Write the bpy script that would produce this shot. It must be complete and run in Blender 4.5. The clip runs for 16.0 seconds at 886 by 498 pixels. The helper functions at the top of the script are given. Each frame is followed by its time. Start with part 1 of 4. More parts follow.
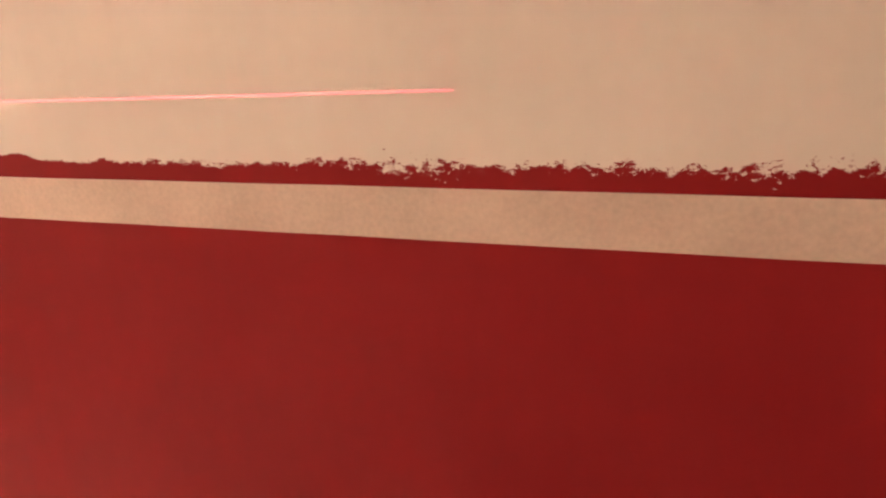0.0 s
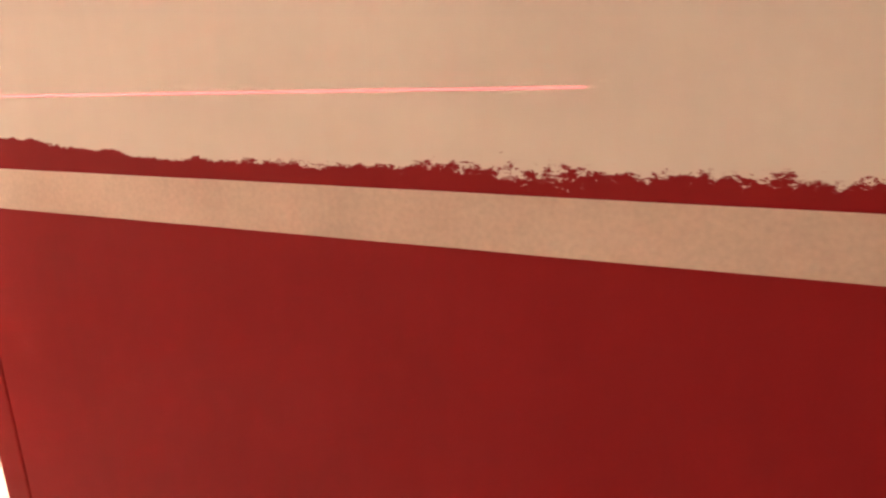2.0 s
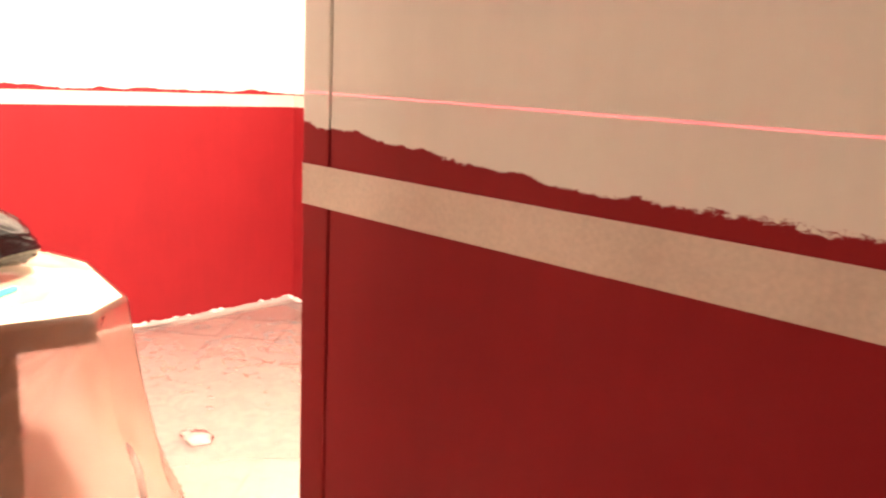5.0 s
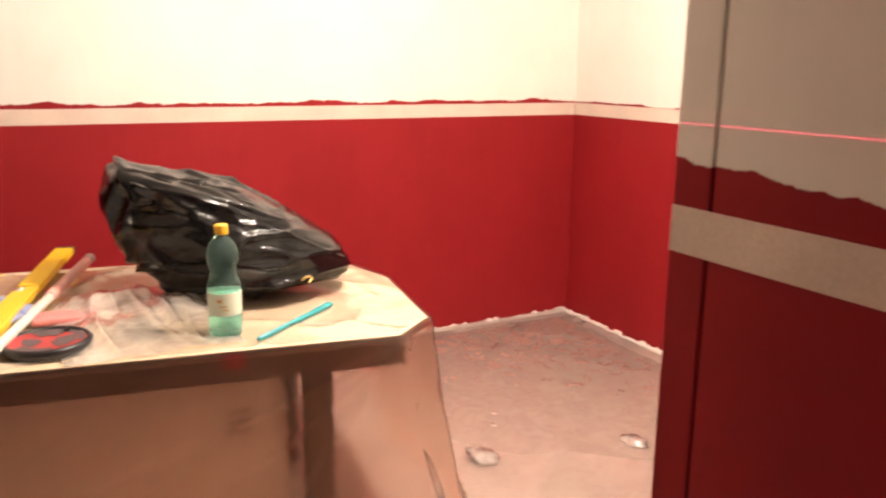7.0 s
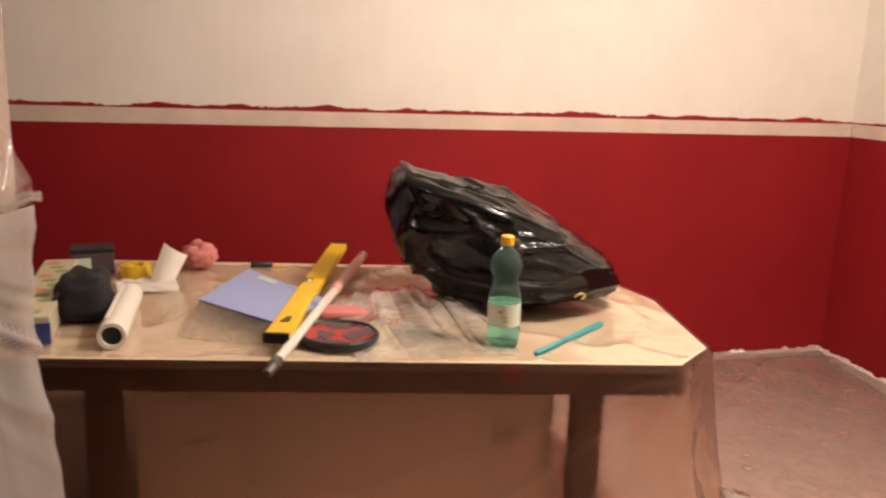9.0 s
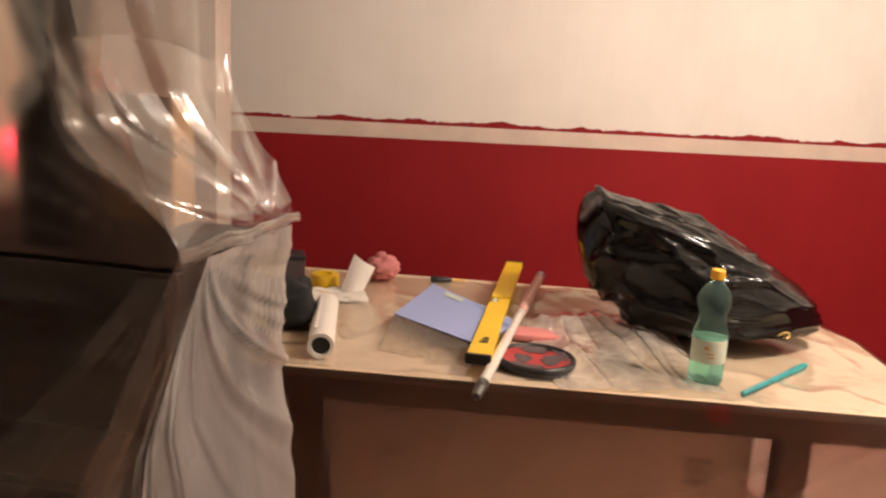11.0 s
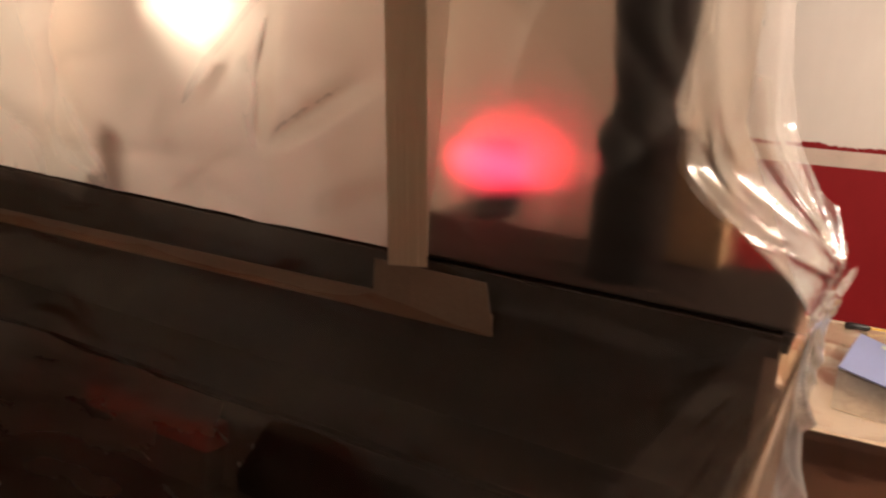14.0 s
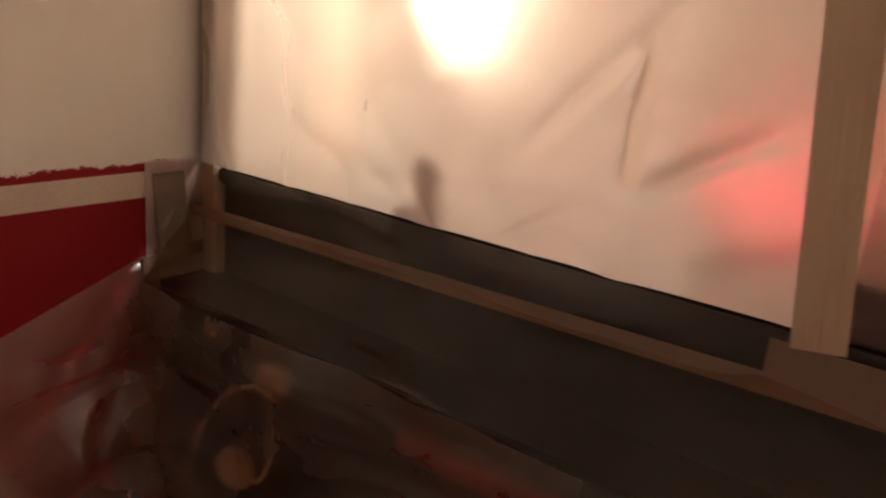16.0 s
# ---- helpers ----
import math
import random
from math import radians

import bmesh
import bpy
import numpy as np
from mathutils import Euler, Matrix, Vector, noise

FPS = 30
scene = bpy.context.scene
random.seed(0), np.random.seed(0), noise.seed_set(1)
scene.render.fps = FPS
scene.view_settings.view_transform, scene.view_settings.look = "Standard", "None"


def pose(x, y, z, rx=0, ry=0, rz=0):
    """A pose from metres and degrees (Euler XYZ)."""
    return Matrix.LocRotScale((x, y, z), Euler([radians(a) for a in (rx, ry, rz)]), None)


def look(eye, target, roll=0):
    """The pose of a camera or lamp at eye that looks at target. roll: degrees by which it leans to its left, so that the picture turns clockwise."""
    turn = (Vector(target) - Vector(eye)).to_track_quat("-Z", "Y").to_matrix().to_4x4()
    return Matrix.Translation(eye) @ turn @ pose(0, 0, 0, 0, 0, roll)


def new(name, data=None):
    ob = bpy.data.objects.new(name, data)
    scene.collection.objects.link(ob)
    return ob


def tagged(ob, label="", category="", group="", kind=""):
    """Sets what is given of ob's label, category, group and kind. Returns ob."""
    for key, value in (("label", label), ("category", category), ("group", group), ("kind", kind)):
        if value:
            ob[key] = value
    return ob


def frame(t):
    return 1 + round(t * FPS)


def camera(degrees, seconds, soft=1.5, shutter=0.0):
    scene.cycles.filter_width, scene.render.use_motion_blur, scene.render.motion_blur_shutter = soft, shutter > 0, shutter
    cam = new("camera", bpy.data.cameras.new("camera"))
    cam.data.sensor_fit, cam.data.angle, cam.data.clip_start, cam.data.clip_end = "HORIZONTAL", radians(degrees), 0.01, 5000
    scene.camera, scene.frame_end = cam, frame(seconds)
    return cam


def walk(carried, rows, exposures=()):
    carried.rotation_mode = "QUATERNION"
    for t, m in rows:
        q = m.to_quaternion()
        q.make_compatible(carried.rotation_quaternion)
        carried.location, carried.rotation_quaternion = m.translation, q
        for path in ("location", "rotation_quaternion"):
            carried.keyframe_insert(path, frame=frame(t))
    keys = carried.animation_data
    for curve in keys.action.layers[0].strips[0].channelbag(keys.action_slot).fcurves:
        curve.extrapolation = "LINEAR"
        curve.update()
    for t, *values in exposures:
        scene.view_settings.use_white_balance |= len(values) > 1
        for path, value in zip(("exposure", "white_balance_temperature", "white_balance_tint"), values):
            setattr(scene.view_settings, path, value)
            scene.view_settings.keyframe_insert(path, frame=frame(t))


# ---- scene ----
PATH = [
    (0, (0.754, -0.858, 1.563), (-0.025, 0.842, 0.854), -5.9),
    (0.5, (0.746, -0.843, 1.543), (-0.038, 0.865, 0.858), -5.6),
    (1, (0.716, -0.826, 1.527), (-0.111, 0.872, 0.869), -5.3),
    (1.5, (0.694, -0.817, 1.512), (-0.172, 0.876, 0.893), -5.0),
    (2, (0.664, -0.818, 1.478), (-0.266, 0.868, 0.934), -3.4),
    (2.5, (0.6, -0.815, 1.442), (-0.376, 0.866, 0.971), -1.1),
    (3, (0.533, -0.818, 1.427), (-0.504, 0.836, 0.991), 0.6),
    (3.5, (0.466, -0.81, 1.433), (-0.651, 0.791, 1.0), 1.6),
    (4, (0.409, -0.802, 1.437), (-0.772, 0.753, 1.005), 1.9),
    (4.2, (0.386, -0.787, 1.433), (-0.837, 0.737, 1.007), 2.7),
    (6.3, (0.148, -0.813, 1.478), (-1.454, 0.306, 1.052), 0.5),
    (6.5, (0.115, -0.816, 1.484), (-1.526, 0.244, 1.056), 0.9),
    (7, (0.057, -0.837, 1.478), (-1.674, 0.061, 1.036), 0.6),
    (7.5, (0.018, -0.871, 1.482), (-1.772, -0.102, 1.03), 1.1),
    (8, (-0.03, -0.925, 1.478), (-1.874, -0.293, 1.029), 1.3),
    (8.5, (-0.062, -0.978, 1.481), (-1.946, -0.47, 1.042), 1.5),
    (9, (-0.069, -1.029, 1.486), (-1.973, -0.6, 1.053), 2.0),
    (9.2, (-0.061, -1.051, 1.491), (-1.976, -0.667, 1.06), 1.8),
    (11.5, (-0.131, -1.333, 1.526), (-2.082, -1.254, 1.095), 3.9),
    (12, (-0.142, -1.418, 1.532), (-2.094, -1.424, 1.095), 4.2),
    (12.5, (-0.158, -1.504, 1.527), (-2.105, -1.617, 1.084), 4.1),
    (13, (-0.171, -1.592, 1.528), (-2.106, -1.816, 1.075), 4.9),
    (13.5, (-0.173, -1.683, 1.532), (-2.087, -2.029, 1.064), 3.7),
    (14, (-0.166, -1.774, 1.54), (-2.049, -2.26, 1.074), 4.5),
    (14.5, (-0.168, -1.861, 1.552), (-2.027, -2.441, 1.094), 4.7),
    (15, (-0.164, -1.958, 1.576), (-1.992, -2.604, 1.088), 4.9),
    (15.5, (-0.161, -2.088, 1.604), (-1.955, -2.802, 1.083), 5.1),
    (16, (-0.184, -2.229, 1.614), (-1.955, -2.977, 1.061), 5.0),
]
cam = camera(58.0, 16.0, soft=2.2, shutter=0.5)
walk(cam, [(t, look(eye, target, roll)) for t, eye, target, roll in PATH],
     [(0, 2.55), (2.5, 2.5), (4.2, 2.4), (6.3, 1.4), (7.5, 0.70), (9, 0.28), (11.5, 0.2), (13, 0.15), (14, 0.35), (15, 0.68), (16, 0.75)])

# ---- light ----
world = bpy.data.worlds.new("world")
scene.world = world
world.use_nodes = True
world.node_tree.nodes["Background"].inputs[0].default_value = (1.0, 0.75, 0.55, 1)
world.node_tree.nodes["Background"].inputs[1].default_value = 0.02


def lamp(name, place, watts, colour, radius):
    data = bpy.data.lights.new(name, "POINT")
    data.energy, data.color, data.shadow_soft_size = watts, colour, radius
    ob = new(name, data)
    ob.location = place
    return ob


WARM = (1.0, 0.845, 0.73)
lamp("alcove_bulb", (-1.75, 0.36, 2.48), 118, WARM, 0.07)
BACK_LAMP = (1.74, -0.50, 1.70)

# ---- plan ----
TAPE_LOW, TAPE_HIGH, LASER_Z = 1.217, 1.286, 1.405
FAR_X, RIGHT_Y, CEIL = -3.85, 2.06, 2.65
P0, ALONG, OUT = Vector((-1.28, -1.55, 0)), Vector((-0.2407, -0.9706, 0)), Vector((0.9706, -0.2407, 0))
T0, TU, TV = Vector((-1.861, 0.157, 0)), Vector((-0.154, -0.988, 0)), Vector((-0.988, 0.154, 0))
TOP = 0.75


def bar(s, off, z):
    """A place by the bar counter: along its face, out from it, height."""
    return P0 + ALONG * s + OUT * off + Vector((0, 0, z))


def tab(u, v, z):
    """A place by the table: along its front edge, back from it, height."""
    return T0 + TU * u + TV * v + Vector((0, 0, z))


lamp("bar_bulb", bar(*BACK_LAMP), 15.5, (1.0, 0.79, 0.6), 0.07)

# ---- materials ----


def material(name):
    m = bpy.data.materials.new(name)
    m.use_nodes = True
    t = m.node_tree
    return m, t, t.nodes["Principled BSDF"]


def node(t, kind, **inputs):
    n = t.nodes.new(kind)
    for k, v in inputs.items():
        n.inputs[k.replace("_", " ")].default_value = v
    return n


def coords(t, scale=(1, 1, 1)):
    tc = t.nodes.new("ShaderNodeTexCoord")
    mp = t.nodes.new("ShaderNodeMapping")
    mp.inputs["Scale"].default_value = scale
    t.links.new(tc.outputs["Object"], mp.inputs["Vector"])
    return mp.outputs[0]


def ramp(t, fac, stops):
    r = t.nodes.new("ShaderNodeValToRGB")
    t.links.new(fac, r.inputs[0])
    e = r.color_ramp.elements
    while len(e) < len(stops):
        e.new(0.5)
    for k, (p, c) in zip(e, stops):
        k.position, k.color = p, (*c, 1)
    return r.outputs[0]


def math_node(t, op, a, b=None, c=None):
    n = t.nodes.new("ShaderNodeMath")
    n.operation = op
    for k, v in enumerate((a, b, c)):
        if v is None:
            continue
        if isinstance(v, (int, float)):
            n.inputs[k].default_value = v
        else:
            t.links.new(v, n.inputs[k])
    return n.outputs[0]


def bump(t, b, height, strength, distance=0.002):
    n = node(t, "ShaderNodeBump", Strength=strength, Distance=distance)
    t.links.new(height, n.inputs["Height"])
    t.links.new(n.outputs[0], b.inputs["Normal"])


def plain(name, colour, rough=0.5, metal=0.0, vary=0.15, scale=30, relief=0.15, coat=0.0, stretch=(1, 1, 1)):
    """A surface with two scales of uneven tone and a fine relief."""
    m, t, b = material(name)
    v = coords(t, stretch)
    big, fine = node(t, "ShaderNodeTexNoise", Scale=scale * 0.15, Detail=4.0), node(t, "ShaderNodeTexNoise", Scale=scale * 4, Detail=6.0)
    for n in (big, fine):
        t.links.new(v, n.inputs["Vector"])
    mix = math_node(t, "ADD", math_node(t, "MULTIPLY", big.outputs[0], 0.6), math_node(t, "MULTIPLY", fine.outputs[0], 0.4))
    lo, hi = [tuple(c * (1 + k * vary) for c in colour) for k in (-1, 1)]
    t.links.new(ramp(t, mix, ((0.3, lo), (0.7, hi))), b.inputs["Base Color"])
    b.inputs["Roughness"].default_value, b.inputs["Metallic"].default_value = rough, metal
    b.inputs["Coat Weight"].default_value = coat
    if relief:
        bump(t, b, fine.outputs[0], relief)
    return m


def wall_paint(name, line, rag, lumps, axis, rise=0.0, speck=6.0):
    """White emulsion above and red paint below, with the ragged upper edge of the roller's and brush's strokes."""
    m, t, b = material(name)
    geo = t.nodes.new("ShaderNodeNewGeometry")
    sep = t.nodes.new("ShaderNodeSeparateXYZ")
    t.links.new(geo.outputs["Position"], sep.inputs[0])
    along, z = sep.outputs[axis], sep.outputs[2]
    comb = t.nodes.new("ShaderNodeCombineXYZ")
    t.links.new(along, comb.inputs[0])
    big = node(t, "ShaderNodeTexNoise", Scale=lumps, Detail=3.0, Roughness=0.6)
    t.links.new(comb.outputs[0], big.inputs["Vector"])
    stretch = t.nodes.new("ShaderNodeMapping")
    stretch.inputs["Scale"].default_value = (0.75, 0.75, 1.35)
    t.links.new(geo.outputs["Position"], stretch.inputs["Vector"])
    fine = node(t, "ShaderNodeTexNoise", Scale=62.0, Detail=7.0, Roughness=0.78, Distortion=0.1)
    t.links.new(stretch.outputs[0], fine.inputs["Vector"])
    patch = node(t, "ShaderNodeTexNoise", Scale=lumps * 0.7, Detail=1.0)
    t.links.new(comb.outputs[0], patch.inputs["Vector"])
    rough = math_node(t, "MULTIPLY", math_node(t, "SUBTRACT", fine.outputs[0], 0.5), math_node(t, "MULTIPLY", math_node(t, "POWER", patch.outputs[0], 2.0), rag * speck))
    edge = math_node(t, "ADD", math_node(t, "MULTIPLY", math_node(t, "SUBTRACT", big.outputs[0], 0.5), rag * 2.2), line)
    if rise:
        more = math_node(t, "MINIMUM", math_node(t, "MAXIMUM", math_node(t, "MULTIPLY_ADD", along, 1.3, 0.55), 0.2), 1.0)
        rough = math_node(t, "MULTIPLY", rough, more)
    edge = math_node(t, "ADD", edge, rough)
    if rise:
        edge = math_node(t, "ADD", edge, math_node(t, "MULTIPLY", math_node(t, "MAXIMUM", math_node(t, "SUBTRACT", -0.3, along), 0.0), rise))
    red = math_node(t, "MULTIPLY_ADD", math_node(t, "SUBTRACT", edge, z), 420.0, 0.5)
    red = t.nodes[red.node.name].outputs[0]
    red.node.use_clamp = True
    tone = node(t, "ShaderNodeTexNoise", Scale=2.2, Detail=5.0)
    t.links.new(geo.outputs["Position"], tone.inputs["Vector"])
    streak = t.nodes.new("ShaderNodeMapping")
    streak.inputs["Scale"].default_value = (9, 9, 1.2)
    t.links.new(geo.outputs["Position"], streak.inputs["Vector"])
    roll = node(t, "ShaderNodeTexNoise", Scale=3.0, Detail=4.0)
    t.links.new(streak.outputs[0], roll.inputs["Vector"])
    both = math_node(t, "ADD", math_node(t, "MULTIPLY", tone.outputs[0], 0.8), math_node(t, "MULTIPLY", roll.outputs[0], 0.2))
    reds = ramp(t, both, ((0.35, (0.235, 0.0085, 0.0115)), (0.65, (0.272, 0.0105, 0.014))))
    whites = ramp(t, both, ((0.35, (0.74, 0.69, 0.62)), (0.65, (0.81, 0.76, 0.69))))
    mix = t.nodes.new("ShaderNodeMix")
    mix.data_type = "RGBA"
    t.links.new(red, mix.inputs[0])
    t.links.new(whites, mix.inputs[6])
    t.links.new(reds, mix.inputs[7])
    t.links.new(mix.outputs[2], b.inputs["Base Color"])
    b.inputs["Specular IOR Level"].default_value = 0.2
    t.links.new(math_node(t, "MULTIPLY_ADD", red, 0.05, 0.62), b.inputs["Roughness"])
    grain = node(t, "ShaderNodeTexNoise", Scale=260.0, Detail=3.0)
    t.links.new(geo.outputs["Position"], grain.inputs["Vector"])
    bump(t, b, math_node(t, "ADD", math_node(t, "MULTIPLY", grain.outputs[0], 0.5), math_node(t, "MULTIPLY", red, 0.5)), 0.25, 0.0015)
    return m


def film_material(name, clear, scatter, gloss, rough, blur=1.12, tint=(0.9, 0.86, 0.8), grain=26.0, relief=0.35, stretch=(1, 1, 1), streak=1.0, deep=0.01):
    """Thin polythene: partly clear, partly hazy, with soft highlights on its folds."""
    m, t, b = material(name)
    t.nodes.remove(b)
    out = t.nodes["Material Output"]
    trans = node(t, "ShaderNodeBsdfTransparent", Color=(*tint, 1))
    refr = node(t, "ShaderNodeBsdfRefraction", Color=(*tint, 1), Roughness=rough, IOR=blur)
    diff = node(t, "ShaderNodeBsdfTranslucent", Color=(*tint, 1))
    dif2 = node(t, "ShaderNodeBsdfDiffuse", Color=(*tint, 1))
    shine = node(t, "ShaderNodeBsdfGlossy", Color=(1, 1, 1, 1), Roughness=0.16)
    v = coords(t, stretch)
    wr = node(t, "ShaderNodeTexNoise", Scale=grain, Detail=5.0, Distortion=1.2)
    t.links.new(v, wr.inputs["Vector"])
    bp = node(t, "ShaderNodeBump", Strength=relief, Distance=deep)
    t.links.new(wr.outputs[0], bp.inputs["Height"])
    for n in (shine, dif2):
        t.links.new(bp.outputs[0], n.inputs["Normal"])

    def mixed(fac, a, c):
        x = t.nodes.new("ShaderNodeMixShader")
        if isinstance(fac, float):
            x.inputs[0].default_value = fac
        else:
            t.links.new(fac, x.inputs[0])
        t.links.new(a.outputs[0], x.inputs[1])
        t.links.new(c.outputs[0], x.inputs[2])
        return x

    body = mixed(clear, refr, trans)
    haze = mixed(0.4, diff, dif2)
    # Haze follows noise: a high streak paints bright crease lines into the film.
    body = mixed(math_node(t, "MULTIPLY", math_node(t, "POWER", wr.outputs[0], streak), scatter * 2 ** streak), body, haze)
    face = t.nodes.new("ShaderNodeLayerWeight")
    face.inputs[0].default_value = 0.5
    t.links.new(bp.outputs[0], face.inputs["Normal"])
    edge = math_node(t, "MULTIPLY_ADD", math_node(t, "POWER", face.outputs["Facing"], 4.0), 0.45 * gloss, 0.03 * gloss)
    body = mixed(edge, body, shine)
    t.links.new(body.outputs[0], out.inputs[0])
    return m


def wood(name, dark, light, rough=0.4, scale=3.0):
    m, t, b = material(name)
    v = coords(t, (12, 12, 1.0))
    n = node(t, "ShaderNodeTexNoise", Scale=scale, Detail=8.0, Distortion=0.8)
    t.links.new(v, n.inputs["Vector"])
    t.links.new(ramp(t, n.outputs[0], ((0.3, dark), (0.7, light))), b.inputs["Base Color"])
    b.inputs["Roughness"].default_value = rough
    bump(t, b, n.outputs[0], 0.2)
    return m


M_NEAR = wall_paint("painted_wall_near", TAPE_HIGH + 0.028, 0.019, 7.0, 0, 0.085, 21.0)
M_FAR = wall_paint("painted_wall_far", TAPE_HIGH + 0.019, 0.04, 3.2, 1, 0.0, 2.6)
M_RIGHT = wall_paint("painted_wall_side", TAPE_HIGH + 0.009, 0.026, 4.0, 0, 0.0, 3.0)
M_LEFT = wall_paint("painted_wall_left", 1.225, 0.010, 8.0, 0, 0.0, 20.0)
M_WHITE = plain("white_emulsion", (0.76, 0.72, 0.66), 0.65, vary=0.05, scale=8)
M_DULL = plain("dull_brown_paint", (0.40, 0.315, 0.26), 0.7, vary=0.12, scale=8)
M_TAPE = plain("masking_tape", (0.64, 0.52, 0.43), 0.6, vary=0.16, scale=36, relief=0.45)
# Backlit copy of masking_tape: translucent, with part of the glow in a paler base.
M_TAPE_LIT, t_, b_ = material("backlit_masking_tape")
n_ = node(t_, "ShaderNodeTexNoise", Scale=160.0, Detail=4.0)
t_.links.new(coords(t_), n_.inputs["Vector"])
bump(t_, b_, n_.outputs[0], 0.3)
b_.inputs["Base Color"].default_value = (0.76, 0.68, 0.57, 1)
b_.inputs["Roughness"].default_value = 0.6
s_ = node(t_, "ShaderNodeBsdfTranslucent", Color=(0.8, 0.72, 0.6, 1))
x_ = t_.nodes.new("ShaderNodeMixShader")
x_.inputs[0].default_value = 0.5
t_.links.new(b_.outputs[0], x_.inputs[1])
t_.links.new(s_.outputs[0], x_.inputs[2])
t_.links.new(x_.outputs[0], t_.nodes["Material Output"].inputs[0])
M_TILE = plain("brown_floor_tile", (0.40, 0.29, 0.245), 0.5, vary=0.28, scale=22)
M_GROUT = plain("grout", (0.25, 0.18, 0.15), 0.85, scale=60)
M_FILM_FLOOR = film_material("floor_film", 0.82, 0.19, 2.0, 0.35, tint=(0.97, 0.94, 0.92), grain=12.0, relief=0.008, streak=0.4)
M_FILM_TABLE = film_material("table_film", 0.85, 0.06, 2.2, 0.3, tint=(1.0, 0.98, 0.96), grain=9.0, relief=0.35, streak=2.0)
M_FILM_HEAP = film_material("heaped_film", 0.75, 0.34, 3.0, 0.3, tint=(0.97, 0.95, 0.92), grain=12.0, streak=1.6)
M_FILM_SKIRT = film_material("skirt_film", 0.7, 0.024, 0.5, 0.45, 1.08, grain=2.5, relief=0.3, stretch=(1.6, 1.6, 0.6), streak=1.4, tint=(0.95, 0.86, 0.79))
M_FILM_UP = film_material("hanging_film", 0.0, 0.68, 0.7, 1.0, 1.19, grain=3.5, relief=0.10, streak=0.4, tint=(0.92, 0.85, 0.77))
M_FILM_POST = film_material("thin_hanging_film", 0.3, 0.012, 0.6, 0.62, 1.10, grain=7.0, relief=0.12, tint=(0.93, 0.87, 0.8))
M_FILM_LOW = film_material("counter_film", 0.85, 0.032, 0.6, 0.4, 1.06, grain=5.0, relief=0.5, stretch=(1, 1, 2.0), streak=2.0, deep=0.02, tint=(0.9, 0.8, 0.71))
M_FILM_APRON = film_material("worktop_film", 0.85, 0.05, 1.4, 0.4, 1.06, grain=4.0, relief=0.9, stretch=(1, 1, 3.0), streak=1.5, tint=(0.92, 0.76, 0.63), deep=0.02)
M_FILM_SIDE = film_material("layered_film", 0.85, 0.13, 0.7, 0.4, 1.06, grain=2.2, relief=0.5, stretch=(1, 1, 2.0), streak=1.4, tint=(0.9, 0.82, 0.74))
M_FILM_CLEAR = film_material("clear_folded_film", 0.85, 0.10, 2.4, 0.4, 1.08, grain=5.0, relief=0.25, stretch=(2, 2, 1), streak=1.8, tint=(0.97, 0.94, 0.9))
M_FILM_DRAPE = film_material("streaky_film", 0.85, 0.06, 2.2, 0.4, 1.06, grain=4.0, relief=0.3, stretch=(3, 3, 0.6), streak=2.0, tint=(0.96, 0.91, 0.85))
M_FILM_PLEAT = film_material("thin_pleated_film", 0.9, 0.008, 1.8, 0.3, 1.05, grain=4.0, relief=0.3, stretch=(3, 3, 0.6), streak=3.0, tint=(0.96, 0.91, 0.85))
M_FILM_FOLD = film_material("folded_film", 0.5, 0.60, 1.6, 0.5, 1.10, grain=2.5, relief=0.2, stretch=(3, 3, 0.6), streak=0.9, tint=(0.97, 0.93, 0.88))
M_CLOTH = plain("cream_table_cover", (0.6, 0.48, 0.34), 0.6, vary=0.12, scale=14, relief=0.25)
M_DARKWOOD = wood("dark_stained_wood", (0.010, 0.005, 0.003), (0.022, 0.010, 0.007), 0.7)
M_DARKWOOD.node_tree.nodes["Principled BSDF"].inputs["Specular IOR Level"].default_value = 0.06
M_TABLEWOOD = wood("brown_table_wood", (0.085, 0.034, 0.018), (0.15, 0.064, 0.036), 0.45)
M_CARD = plain("brown_cardboard", (0.60, 0.41, 0.32), 0.8, vary=0.1, scale=12)
M_BLACK = plain("black_plastic", (0.012, 0.012, 0.013), 0.4, scale=50)
M_PRINT = plain("dark_print", (0.3, 0.19, 0.15), 0.8, scale=50)
M_TRIM = plain("scuffed_cream_trim", (0.5, 0.43, 0.36), 0.6, vary=0.3, scale=40, relief=0.3)
M_TAN = plain("tan_board", (0.45, 0.28, 0.15), 0.6, vary=0.1, scale=12)


# ---- mesh helpers ----


def mesh(name, bm, mat, smooth=False):
    me = bpy.data.meshes.new(name)
    bmesh.ops.recalc_face_normals(bm, faces=bm.faces)
    bm.to_mesh(me)
    bm.free()
    me.materials.append(mat)
    if smooth:
        for p in me.polygons:
            p.use_smooth = True
    return me


def part(name, bm, mat, parent, label="", smooth=False):
    ob = new(name, mesh(name, bm, mat, smooth))
    if parent is not None:
        ob.parent = parent
        ob.matrix_parent_inverse = parent.matrix_world.inverted() if parent.parent is None else Matrix()
    if label:
        ob["label"] = label
    return ob


def thing(name, m, label, category, group="", kind=""):
    ob = new(name)
    ob.matrix_world = m
    ob.empty_display_size = 0.05
    bpy.context.view_layer.update()
    return tagged(ob, label, category, group, kind)


def local(name, bm, mat, parent, label="", smooth=False):
    """A part whose mesh is in its parent's own axes."""
    ob = new(name, mesh(name, bm, mat, smooth))
    ob.parent = parent
    if label:
        ob["label"] = label
    return ob


